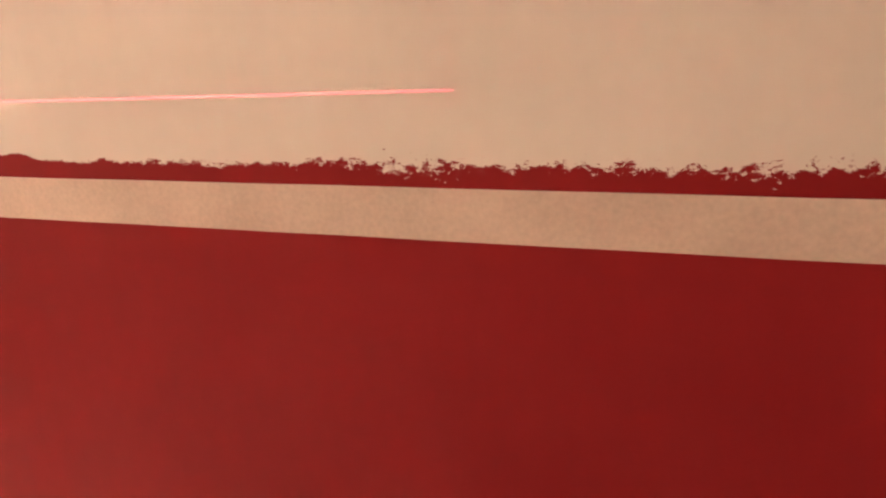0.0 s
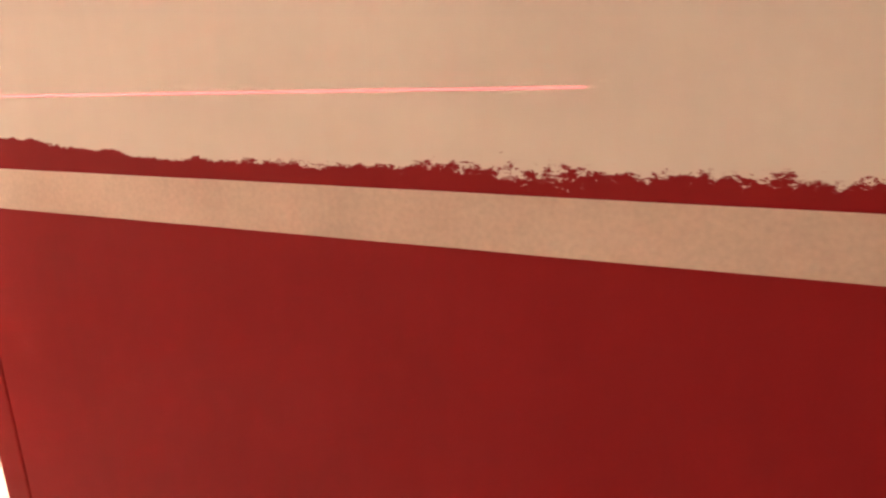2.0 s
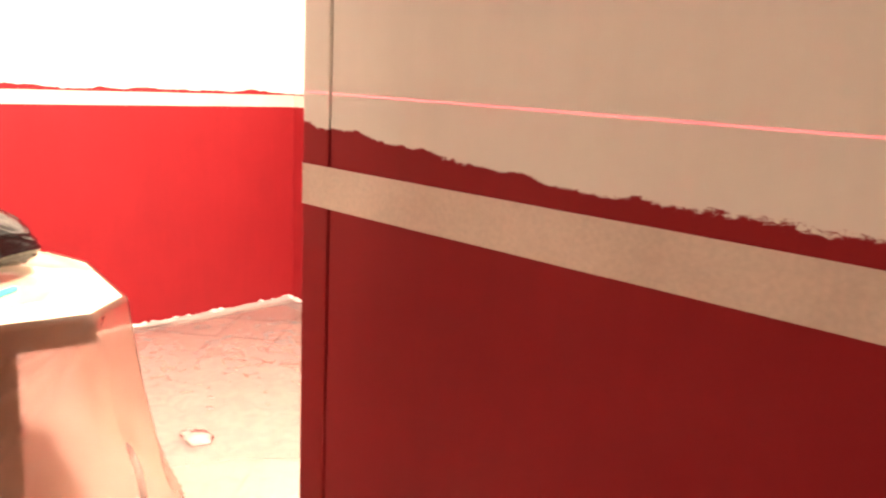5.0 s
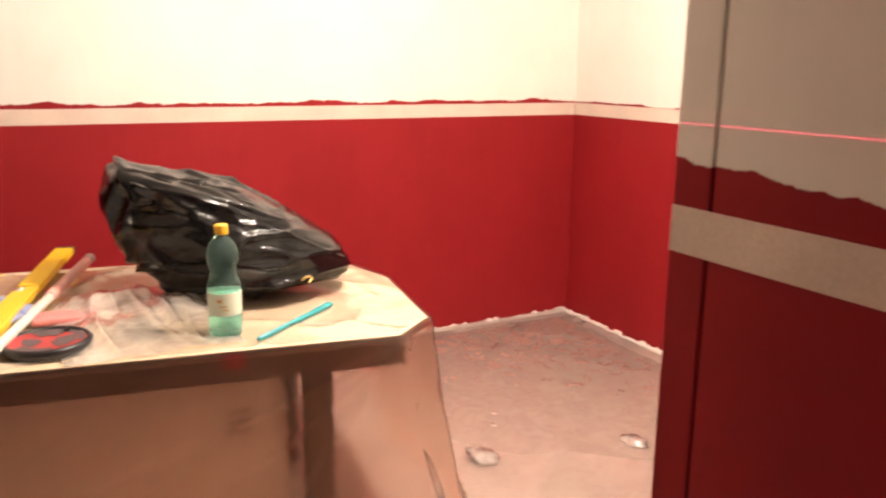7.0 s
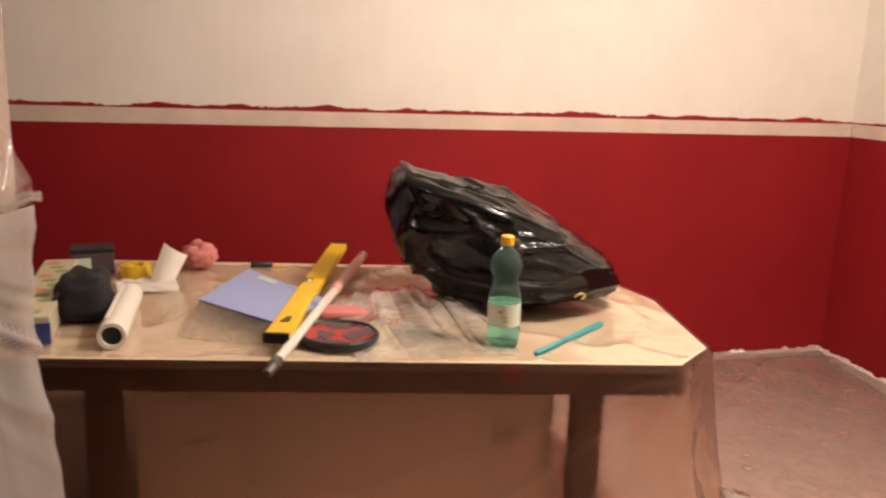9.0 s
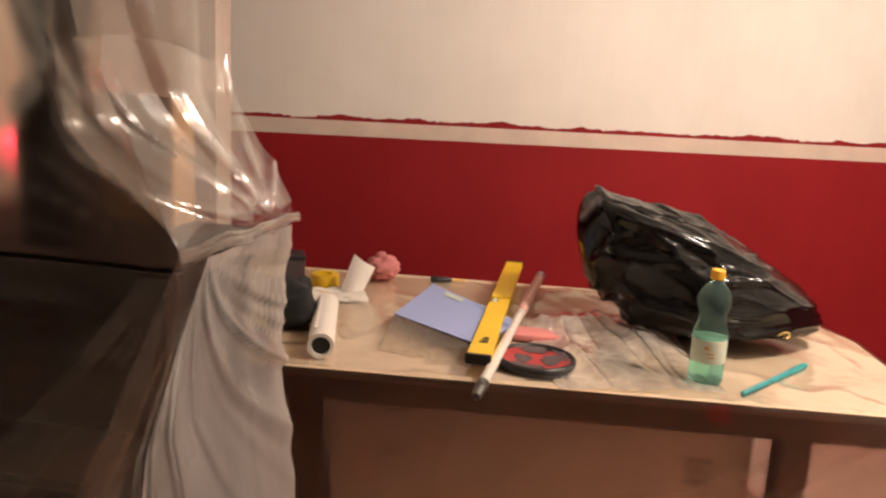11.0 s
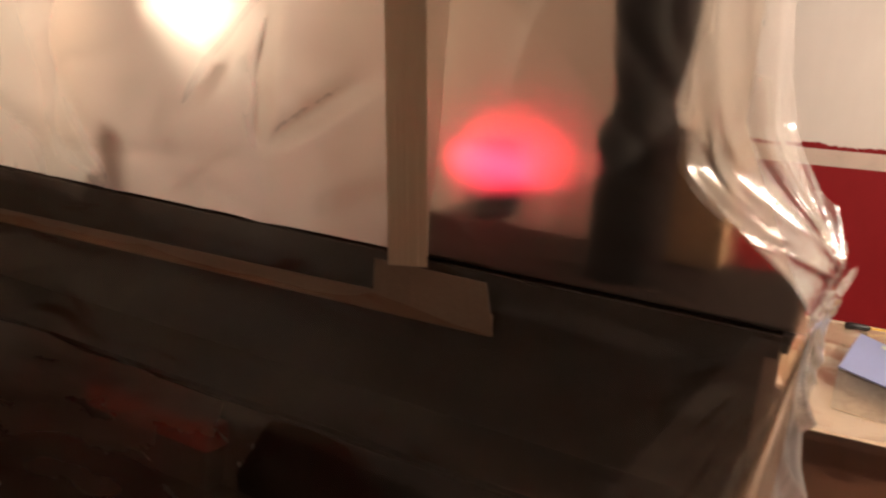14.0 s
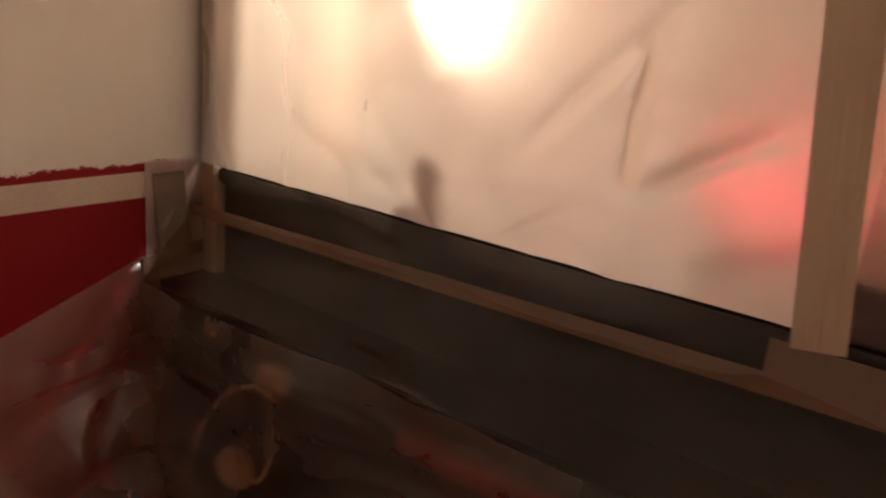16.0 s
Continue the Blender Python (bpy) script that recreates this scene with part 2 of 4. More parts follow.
def box(bm, lo, hi, bevel=0.0, m=None):
    c, s = [(a + b) / 2 for a, b in zip(lo, hi)], [abs(b - a) for a, b in zip(lo, hi)]
    r = bmesh.ops.create_cube(bm, size=1, matrix=Matrix.LocRotScale(c, None, s))
    vs = r["verts"]
    if bevel:
        es = list({e for v in vs for e in v.link_edges})
        out = bmesh.ops.bevel(bm, geom=es, offset=bevel, segments=2, affect="EDGES", profile=0.6)
        vs = list({v for f in out["faces"] for v in f.verts} | {v for v in vs if v.is_valid})
    if m is not None:
        bmesh.ops.transform(bm, matrix=m, verts=vs)
    return bm


def boxed(lo, hi, bevel=0.0, m=None):
    return box(bmesh.new(), lo, hi, bevel, m)


def lathe(profile, segs=32, bm=None, m=None):
    """A turned shape from rows of radius and height."""
    bm = bm or bmesh.new()
    rings = []
    for r, z in profile:
        rings.append([bm.verts.new((r * math.cos(a), r * math.sin(a), z)) for a in [2 * math.pi * k / segs for k in range(segs)]])
    for a, b in zip(rings, rings[1:]):
        for k in range(segs):
            bm.faces.new((a[k], a[(k + 1) % segs], b[(k + 1) % segs], b[k]))
    bm.faces.new(rings[0][::-1])
    bm.faces.new(rings[-1])
    if m is not None:
        bmesh.ops.transform(bm, matrix=m, verts=[v for r in rings for v in r])
    return bm


def prism(points, z0, z1, bevel=0.0):
    """A slab over a plan outline."""
    bm = bmesh.new()
    low = [bm.verts.new((x, y, z0)) for x, y in points]
    f = bm.faces.new(low)
    up = bmesh.ops.extrude_face_region(bm, geom=[f])
    vs = [v for v in up["geom"] if isinstance(v, bmesh.types.BMVert)]
    bmesh.ops.translate(bm, verts=vs, vec=(0, 0, z1 - z0))
    if bevel:
        bmesh.ops.bevel(bm, geom=list(bm.edges), offset=bevel, segments=2, affect="EDGES")
    return bm


def grid(fn, nu, nv):
    """A sheet from a function of two numbers between 0 and 1."""
    bm = bmesh.new()
    rows = [[bm.verts.new(fn(i / nu, j / nv)) for j in range(nv + 1)] for i in range(nu + 1)]
    for i in range(nu):
        for j in range(nv):
            bm.faces.new((rows[i][j], rows[i + 1][j], rows[i + 1][j + 1], rows[i][j + 1]))
    return bm


def tube(points, r, segs=10):
    """A round cable or rod through points."""
    bm = bmesh.new()
    pts = [Vector(p) for p in points]
    rings = []
    for k, p in enumerate(pts):
        t = (pts[min(k + 1, len(pts) - 1)] - pts[max(k - 1, 0)]).normalized()
        a = t.orthogonal().normalized() if not rings else (prev - t * prev.dot(t)).normalized()
        prev = a
        b = t.cross(a)
        rings.append([bm.verts.new(p + r * (a * math.cos(w) + b * math.sin(w))) for w in [2 * math.pi * i / segs for i in range(segs)]])
    for a, b in zip(rings, rings[1:]):
        for k in range(segs):
            bm.faces.new((a[k], a[(k + 1) % segs], b[(k + 1) % segs], b[k]))
    bm.faces.new(rings[0][::-1])
    bm.faces.new(rings[-1])
    return bm


def smooth_line(points, n):
    """Points along a smooth curve through the given ones."""
    p = [Vector(q) for q in points]
    p = [2 * p[0] - p[1]] + p + [2 * p[-1] - p[-2]]
    out = []
    for k in range(1, len(p) - 2):
        for i in range(n):
            t = i / n
            out.append(0.5 * (2 * p[k] + (p[k + 1] - p[k - 1]) * t + (2 * p[k - 1] - 5 * p[k] + 4 * p[k + 1] - p[k + 2]) * t * t + (3 * p[k] - p[k - 1] - 3 * p[k + 1] + p[k + 2]) * t ** 3))
    return out + [p[-2]]


def fnoise(x, y, z=0.0):
    return noise.noise((x, y, z))


def ridge(x, y, z=0.0):
    """Sharp creases: near 1 on thin lines, 0 between."""
    return 1 - min(1, abs(noise.noise((x, y, z))) * 3.2)


def steps(x, rows):
    """A value read off rows of (x, value), with straight lines between."""
    for (a, p), (c, q) in zip(rows, rows[1:]):
        if x <= c:
            return p + (q - p) * max(0, (x - a) / (c - a))
    return rows[-1][1]


def upright(a, b, z0, z1, thick, bevel=0.0):
    """A wall block from plan point a to b; its thickness goes to the right of that way."""
    a, b = Vector((*a, 0)), Vector((*b, 0))
    t = (b - a).normalized()
    w = Vector((t.y, -t.x, 0)) * thick
    return prism([p.to_2d() for p in (a, b, b + w, a + w)], z0, z1, bevel)


# ---- structure ----


def structure(name, bm, mat, label, smooth=False):
    return tagged(part(name, bm, mat, None, "", smooth), label, "", "", "structure")


END_X, CRACK_X = -0.822, -0.745
structure("wall_near", boxed((CRACK_X + 0.001, 0, 0), (2.4, 0.12, CEIL)), M_NEAR, "white wall with freshly painted red lower half")
structure("wall_edge_board", boxed((END_X, -0.001, 0), (CRACK_X - 0.006, 0.121, CEIL), 0.004), M_NEAR, "painted end board of the partition wall")
structure("wall_far", boxed((FAR_X - 0.12, -5.2, 0), (FAR_X, RIGHT_Y + 0.12, CEIL)), M_FAR, "white wall painted red below a tape line")
structure("wall_right", boxed((FAR_X, RIGHT_Y, 0), (0.3, RIGHT_Y + 0.12, CEIL)), M_RIGHT, "white side wall painted red below a tape line")
structure("wall_inner", boxed((0.18, 0.12, 0), (0.3, RIGHT_Y, CEIL)), M_WHITE, "plain white wall")
structure("wall_behind", boxed((2.4, -5.2, 0), (2.52, 0.12, CEIL)), M_WHITE, "plain white wall")
# Unseen closing wall; its red half is there to weaken bounced light.
structure("wall_south", boxed((FAR_X, -5.32, 0), (2.52, -5.2, CEIL)), M_RIGHT, "unseen closing wall, lower half red to cut bounced light")
structure("ceiling", boxed((FAR_X - 0.12, -5.32, CEIL), (2.52, RIGHT_Y + 0.12, CEIL + 0.1)), M_WHITE, "white ceiling")
a, b = bar(2.1, 0, 0), bar(2.1, 3.3, 0)
structure("wall_left", upright(b.xy, a.xy, 0, CEIL, -0.12), M_LEFT, "white wall with red lower half beside the bar")
structure("wall_back_bar", upright(bar(0.50, -1.12, 0).xy, bar(3.6, -1.12, 0).xy, 0, CEIL, 0.1), M_DULL, "dull brown wall behind the bar")
structure("floor", boxed((FAR_X - 0.1, -5.3, -0.1), (2.5, RIGHT_Y + 0.1, -0.012)), M_GROUT, "grouted floor under the tiles")

# ---- masking tape ----


def tape(name, pts, low, high, normal, label, parent=None):
    """A strip of tape along plan points on a wall, standing a little proud, with a slightly wavy edge."""
    bm = bmesh.new()
    n = Vector((*normal, 0))
    line, rows = [], []
    for (x0, y0), (x1, y1) in zip(pts, pts[1:]):
        steps = max(2, int(math.hypot(x1 - x0, y1 - y0) / 0.05))
        line += [(x0 + (x1 - x0) * k / steps, y0 + (y1 - y0) * k / steps) for k in range(steps)]
    line.append(pts[-1])
    for x, y in line:
        w = 0.0008 * fnoise(x * 7, y * 7, low * 3)
        ring = []
        for z, o in ((low + w, 0.0), (low + w, 0.0012), (high + w, 0.0012), (high + w, 0.0)):
            ring.append(bm.verts.new(Vector((x, y, z)) + n * (o + 0.0006)))
        rows.append(ring)
    for p, q in zip(rows, rows[1:]):
        for k in range(4):
            bm.faces.new((p[k], p[(k + 1) % 4], q[(k + 1) % 4], q[k]))
    bm.faces.new(rows[0]), bm.faces.new(rows[-1][::-1])
    return tagged(part(name, bm, M_TAPE, parent), label, "tape", "", "")


tape("masking_tape", [(END_X + 0.001, 0), (2.39, 0)], TAPE_LOW, TAPE_HIGH, (0, -1), "cream masking tape strip along the partition wall")
tape("masking_tape", [(FAR_X, -5.1), (FAR_X, RIGHT_Y - 0.002)], TAPE_LOW, TAPE_HIGH, (1, 0), "cream masking tape strip along the long wall")
tape("masking_tape", [(FAR_X + 0.004, RIGHT_Y), (0.1, RIGHT_Y)], TAPE_LOW, TAPE_HIGH, (0, -1), "cream masking tape strip along the side wall")
a, b = bar(2.1, 3.2, 0), bar(2.1, 0.15, 0)
tape("masking_tape", [a.xy, b.xy], 1.14, 1.203, tuple(-ALONG.xy), "cream masking tape strip ending beside the bar")

# ---- floor film ----


def floor_sheet(u, v):
    x, y = FAR_X + 0.03 + 3.3 * u, -1.4 + 3.4 * v
    z = 0.008 + 0.002 * fnoise(x * 1.5, y * 1.5) + 0.0015 * ridge(x * 0.9 + y * 0.4, y * 1.2 - x * 0.5, 4.0) ** 2
    rim = min(u, 1 - v) * 3.3
    z += 0.03 * max(0, 1 - rim / 0.06) * (0.7 + 0.6 * fnoise(x * 9, y * 9))
    return x, y, z


tagged(part("floor_film", grid(floor_sheet, 110, 110), M_FILM_FLOOR, None, "", True), "wrinkled clear plastic film spread over the floor", "plastic sheet")
M_RIM = plain("crumpled_film_edge", (0.78, 0.72, 0.66), 0.4, vary=0.15, scale=60, relief=0.5)


def edge_roll(a, b, name):
    a, b = Vector(a), Vector(b)
    n = int((b - a).length / 0.02)
    side = (b - a).normalized().cross(Vector((0, 0, 1)))
    bm = bmesh.new()
    rows = []
    for k in range(n + 1):
        p = a.lerp(b, k / n)
        r = 0.014 + 0.010 * fnoise(k * 0.35, p.x * 2, 3) + 0.008 * fnoise(k * 0.9, 7, p.y)
        r = max(0.004, r)
        rows.append([bm.verts.new(p + side * (r * 1.2 * math.cos(w) + 0.006 * fnoise(k * 0.21, 1)) + Vector((0, 0, r + r * math.sin(w)))) for w in [2 * math.pi * i / 8 for i in range(8)]])
    for p, q in zip(rows, rows[1:]):
        for k in range(8):
            bm.faces.new((p[k], p[(k + 1) % 8], q[(k + 1) % 8], q[k]))
    return tagged(part(name, bm, M_RIM, None, "", True), "crumpled white film edge taped along the wall foot", "plastic sheet")


edge_roll((FAR_X + 0.02, -2.0, 0), (FAR_X + 0.02, RIGHT_Y - 0.02, 0), "film_edge")
edge_roll((FAR_X + 0.02, RIGHT_Y - 0.02, 0), (0.1, RIGHT_Y - 0.02, 0), "film_edge")

# Crumpled lumps added in place of white highlights on the floor film.
for x, y, r in ((-2.40, 0.62, 0.062), (-2.24, 1.235, 0.05), (-2.11, 1.44, 0.06), (-2.62, 0.80, 0.016), (-2.72, 0.86, 0.014), (-2.95, 1.12, 0.012)):
    bm = bmesh.new()
    bmesh.ops.create_icosphere(bm, subdivisions=3, radius=r)
    for v in bm.verts:
        p = v.co.normalized()
        k = 1 + 0.45 * fnoise(p.x * 2 + x, p.y * 2 + y, p.z * 2) + 0.2 * ridge(p.x * 3 + x, p.y * 3, p.z * 3 + y)
        v.co = Vector((v.co.x * k * 1.2, v.co.y * k * 0.8, max(0, v.co.z * k * 0.35)))
    scrap = new("film_glint", mesh("film_glint", bm, M_FILM_HEAP, True))
    scrap.location = (x, y, 0.006)
    tagged(scrap, "small white film lump standing in for a floor highlight", "scrap", "scraps on the floor")

# ---- table ----
OUTLINE = [(0.123, 0), (0.0, 0.14), (0.0, 0.62), (0.087, 0.836), (0.30, 1.0), (0.5, 1.05), (1.95, 1.05), (2.12, 0.9), (2.12, 0.14), (2.0, 0)]


def tprism(points, z0, z1, bevel=0.0):
    return prism([tab(u, v, 0).xy for u, v in points], z0, z1, bevel)


table = thing("dining_table", Matrix.Translation(tab(1.0, 0.5, 0)), "large brown wooden table with clipped corners", "table")
part("tabletop", tprism(OUTLINE, TOP - 0.032, TOP - 0.004, 0.006), M_TABLEWOOD, table)
part("apron", tprism([(0.10, 0.02), (0.10, 0.045), (2.0, 0.045), (2.0, 0.02)], 0.655, TOP - 0.033), M_TABLEWOOD, table)
part("apron", tprism([(0.10, 0.046), (0.10, 0.95), (0.13, 0.95), (0.13, 0.046)], 0.655, TOP - 0.033), M_TABLEWOOD, table)
part("apron", tprism([(0.13, 0.92), (0.13, 0.95), (2.0, 0.95), (2.0, 0.92)], 0.655, TOP - 0.033), M_TABLEWOOD, table)
for u, v in ((0.34, 0.11), (1.66, 0.11), (0.34, 0.84), (1.66, 0.84)):
    part("leg", tprism([(u - 0.04, v - 0.04), (u + 0.04, v - 0.04), (u + 0.04, v + 0.04), (u - 0.04, v + 0.04)], 0.0, TOP - 0.033, 0.006), M_TABLEWOOD, table)
cover = part("table_cover", tprism(OUTLINE, TOP - 0.0035, TOP, 0.0), M_CLOTH, None)
tagged(cover, "cream cloth cover lying on the table", "tablecloth")
carton = thing("cardboard_carton", Matrix.Translation(tab(1.0, 0.35, 0)), "plain brown cardboard carton under the table", "box")
part("side", tprism([(0.42, 0.16), (0.42, 0.6), (1.60, 0.6), (1.60, 0.16)], 0.002, 0.64, 0.004), M_CARD, carton)
for u, z in ((1.42, 0.60), (1.42, 0.57), (0.56, 0.50), (0.56, 0.47), (1.42, 0.44), (0.56, 0.44)):
    part("print_bar", tprism([(u - 0.035, 0.156), (u - 0.035, 0.159), (u + 0.035, 0.159), (u + 0.035, 0.156)], z, z + 0.012), M_PRINT, carton)


def skirt(u, v):
    """Film that hangs from the front edge and round the clipped corner."""
    path = [(2.0, -0.006), (0.123, -0.006), (-0.006, 0.14), (-0.006, 0.62), (0.08, 0.845)]
    lens = [math.dist(p, q) for p, q in zip(path, path[1:])]
    d = u * sum(lens)
    for (p, q), ln in zip(zip(path, path[1:]), lens):
        if d <= ln or q == path[-1]:
            k = min(1, d / ln)
            x, y = p[0] + (q[0] - p[0]) * k, p[1] + (q[1] - p[1]) * k
            nx, ny = (q[1] - p[1]) / ln, -(q[0] - p[0]) / ln
            break
        d -= ln
    drop = v * 0.738
    flare = 0.13 * v ** 1.3 * (0.35 + 0.65 * min(1, max(0, (0.9 - x) / 0.6))) + 0.012
    fold = 0.010 * v * math.sin(u * 70 + 3 * fnoise(u * 9, v * 2)) + 0.02 * v * fnoise(u * 14, v * 3, 5)
    fold += 0.025 * v * ridge(u * 7 + v * 1.6, v * 0.7, 2.0) ** 4
    if y < 0.05:
        for slope, high, wide in ((1.45, 0.018, 0.020), (0.75, 0.014, 0.016), (2.6, 0.010, 0.016)):
            fold += high * math.exp(-((x - 0.12 - slope * (drop - 0.02)) / wide) ** 2) * min(1, drop / 0.08)
    o = flare + fold if v > 0 else 0.004
    return tab(x - abs(nx) * o * (1 if x < 0.2 else 0), y - (o if ny != 0 and y < 0.2 else 0), TOP + 0.002 - drop)


tagged(part("table_skirt", grid(skirt, 240, 70), M_FILM_SKIRT, None, "", True), "clear plastic film hanging over the table's edge to the floor", "plastic sheet").visible_shadow = False


def top_sheet(u, v):
    y = 0.005 + 0.99 * v
    x = 0.006 + steps(y, ((0, 0.123), (0.14, 0), (0.62, 0), (0.836, 0.087), (1.0, 0.30)))
    x += (1.99 - x) * u
    z = TOP + 0.003 + 0.012 * ridge(x * 2.2 + y, y * 2.0 - x * 0.7, 2) ** 5 + 0.008 * ridge(x * 4 - y * 2, y * 1.5, 6) ** 5 + 0.004 * max(0, fnoise(x * 6, y * 6))
    return tab(x, y, z)


tagged(part("table_film", grid(top_sheet, 90, 60), M_FILM_TABLE, None, "", True), "creased clear plastic film lying on the table", "plastic sheet")

# ---- black refuse sack ----
M_SACK, t_, b_ = material("black_sack")
b_.inputs["Base Color"].default_value = (0.003, 0.003, 0.0032, 1)
b_.inputs["Roughness"].default_value = 0.16
b_.inputs["Specular IOR Level"].default_value = 0.38
n_ = node(t_, "ShaderNodeTexNoise", Scale=12.0, Detail=5.0, Distortion=1.4)
t_.links.new(coords(t_, (1, 1, 1.6)), n_.inputs["Vector"])
bump(t_, b_, n_.outputs[0], 0.13, 0.02)


def sack():
    bm = bmesh.new()
    bmesh.ops.create_icosphere(bm, subdivisions=6, radius=1)
    for v in bm.verts:
        p = v.co.normalized()
        k = (p.x + 1) / 2
        tall = steps(k, ((0, 0.30), (0.05, 0.43), (0.11, 0.485), (0.16, 0.475), (0.3, 0.41), (0.5, 0.345), (0.75, 0.26), (0.92, 0.20), (1, 0.16)))
        flat = math.copysign(abs(p.z) ** 0.7, p.z)
        z = tall * (flat + 1) / 2
        x = p.x * 0.375 - 0.14 * max(0, z / 0.4 - 0.35) * max(0, 0.5 - k) * 2 + 0.05 * max(0, 0.35 - k) * (1 - z / 0.4)
        wide = 0.20 + 0.06 * math.sin(math.pi * min(1, k * 1.05))
        y = math.copysign(abs(p.y) ** 0.8, p.y) * wide - 0.07 * max(0, k - 0.35)
        # broad slack panels, a few long pulled creases, and crinkles on the upper front panel
        d = 0.026 * fnoise(p.x * 1.5 + 3, p.y * 1.6, p.z * 1.6)
        d += 0.022 * ridge(p.x * 0.9 + p.z * 0.8, p.y * 1.1, p.z * 1.8 + 2 - p.x) ** 2 + 0.014 * ridge(p.x * 1.4 - p.z * 1.0 + 4, p.y * 1.5, p.z * 2.2 + p.x) ** 3
        d += 0.020 * max(0.0, 1 - abs(k - 0.135 - 0.02 * p.z) / 0.022) * max(0.0, p.z + 0.2)
        d *= 1 - 0.65 * min(1.0, max(0.0, (k - 0.62) / 0.2))
        crinkle = max(0.0, 1 - abs(k - 0.36) / 0.26) * max(0.0, p.z + 0.15) * min(1.0, max(0.0, 0.25 - p.y) * 1.6)
        d += crinkle * (0.018 * fnoise(p.x * 6, p.y * 6, p.z * 6) + 0.014 * ridge(p.x * 4 + 1, p.y * 3, p.z * 4) ** 2)
        co = Vector((x, y, z)) + p * (d - 0.012)
        co.z = max(0.0, co.z)
        v.co = co
    return bm


sack_m = Matrix.Translation(tab(0.515, 0.60, TOP + 0.008)) @ Matrix.Rotation(math.atan2(-TU.y, -TU.x), 4, "Z")
ob = new("refuse_sack", mesh("refuse_sack", sack(), M_SACK, True))
ob.matrix_world = sack_m
tagged(ob, "shiny black plastic refuse sack slumped on the table", "rubbish bag")
tie = new("tie", mesh("tie", tube(smooth_line([(0, 0, 0), (0.012, -0.006, 0.012), (0.03, 0.0, 0.016), (0.045, 0.004, 0.004), (0.028, -0.008, -0.008)], 6), 0.005, 8), plain("gold_tie", (0.5, 0.33, 0.1), 0.4, scale=60), True))
tie.parent = ob
tie.scale = (0.7, 0.7, 0.7)
tie.location = (0.17, -0.285, 0.085)
tie["label"] = "gold coloured twist tie"

# ---- water bottle ----
M_PET, t_, b_ = material("green_bottle_plastic")
b_.inputs["Base Color"].default_value = (0.62, 0.93, 0.86, 1)
b_.inputs["Roughness"].default_value = 0.12
b_.inputs["Transmission Weight"].default_value = 0.95
b_.inputs["IOR"].default_value = 1.12
M_CAP = plain("yellow_cap", (0.75, 0.42, 0.03), 0.4, scale=60)
M_LABEL = plain("pale_label", (0.55, 0.62, 0.5), 0.45, vary=0.1, scale=40)
M_WATER, t_, b_ = material("water")
b_.inputs["Base Color"].default_value = (0.55, 0.93, 0.85, 1)
b_.inputs["Roughness"].default_value = 0.03
b_.inputs["Transmission Weight"].default_value = 0.9
b_.inputs["IOR"].default_value = 1.33
bottle = thing("water_bottle", Matrix.Translation(Vector((-2.075, -0.40, TOP + 0.004))), "green plastic water bottle with yellow cap and paper label", "bottle")
prof = [(0.030, 0.0), (0.041, 0.004), (0.0445, 0.016), (0.0445, 0.06), (0.0425, 0.066), (0.0425, 0.128), (0.0445, 0.136), (0.0435, 0.148), (0.040, 0.158), (0.0345, 0.170), (0.0358, 0.176), (0.0330, 0.184), (0.0350, 0.192), (0.0350, 0.200), (0.042, 0.212), (0.0435, 0.226), (0.042, 0.240), (0.034, 0.258), (0.022, 0.272), (0.0145, 0.280), (0.0145, 0.292)]
local("body", lathe(prof, 36), M_PET, bottle, "", True)
local("water", lathe([(0.028, 0.003), (0.0385, 0.006), (0.0415, 0.018), (0.0415, 0.128), (0.001, 0.1285)], 36), M_WATER, bottle, "", True)
local("label", lathe([(0.0446, 0.066), (0.0448, 0.067), (0.0448, 0.127), (0.0446, 0.128)], 36), M_LABEL, bottle, "pale paper label")
local("cap", lathe([(0.016, 0.285), (0.0180, 0.286), (0.0180, 0.308), (0.0155, 0.311)], 24), M_CAP, bottle, "yellow screw cap")
M_LOGO = plain("label_print", (0.55, 0.25, 0.06), 0.5, scale=60)
for k, (w, z) in enumerate(((0.012, 0.105), (0.02, 0.092), (0.016, 0.082))):
    bm = bmesh.new()
    for i in range(5):
        a0 = math.radians(-35 + k * 9) + i * w / 0.045 / 5
        box(bm, (0.0449, -w / 10, z), (0.0453, w / 10, z + (0.008 if k == 0 else 0.003)), 0, Matrix.Rotation(a0, 4, "Z"))
    local("print_bar", bm, M_LOGO, bottle)


def lying(p, q, lift=0.0):
    """The pose of a thing whose length lies along x, from p to q."""
    p, q = Vector(p), Vector(q)
    x = (q - p).normalized()
    y = Vector((0, 0, 1)).cross(x).normalized()
    m = Matrix((x, y, x.cross(y))).transposed().to_4x4()
    m.translation = p + Vector((0, 0, lift))
    return m


# ---- pen ----
M_TEAL = plain("teal_plastic", (0.02, 0.25, 0.27), 0.35, scale=60)
pen = thing("felt_pen", lying((-1.985, -0.335, TOP + 0.010), (-2.226, -0.036, TOP + 0.010)), "teal felt pen lying on the table", "pen")
local("barrel", lathe([(0.004, 0.0), (0.0075, 0.004), (0.008, 0.24), (0.0085, 0.242), (0.0085, 0.36), (0.006, 0.372)], 16, m=Matrix.Rotation(radians(90), 4, "Y")), M_TEAL, pen, "", True)
local("clip", boxed((0.26, -0.002, 0.008), (0.36, 0.002, 0.011), 0.0008), M_TEAL, pen)

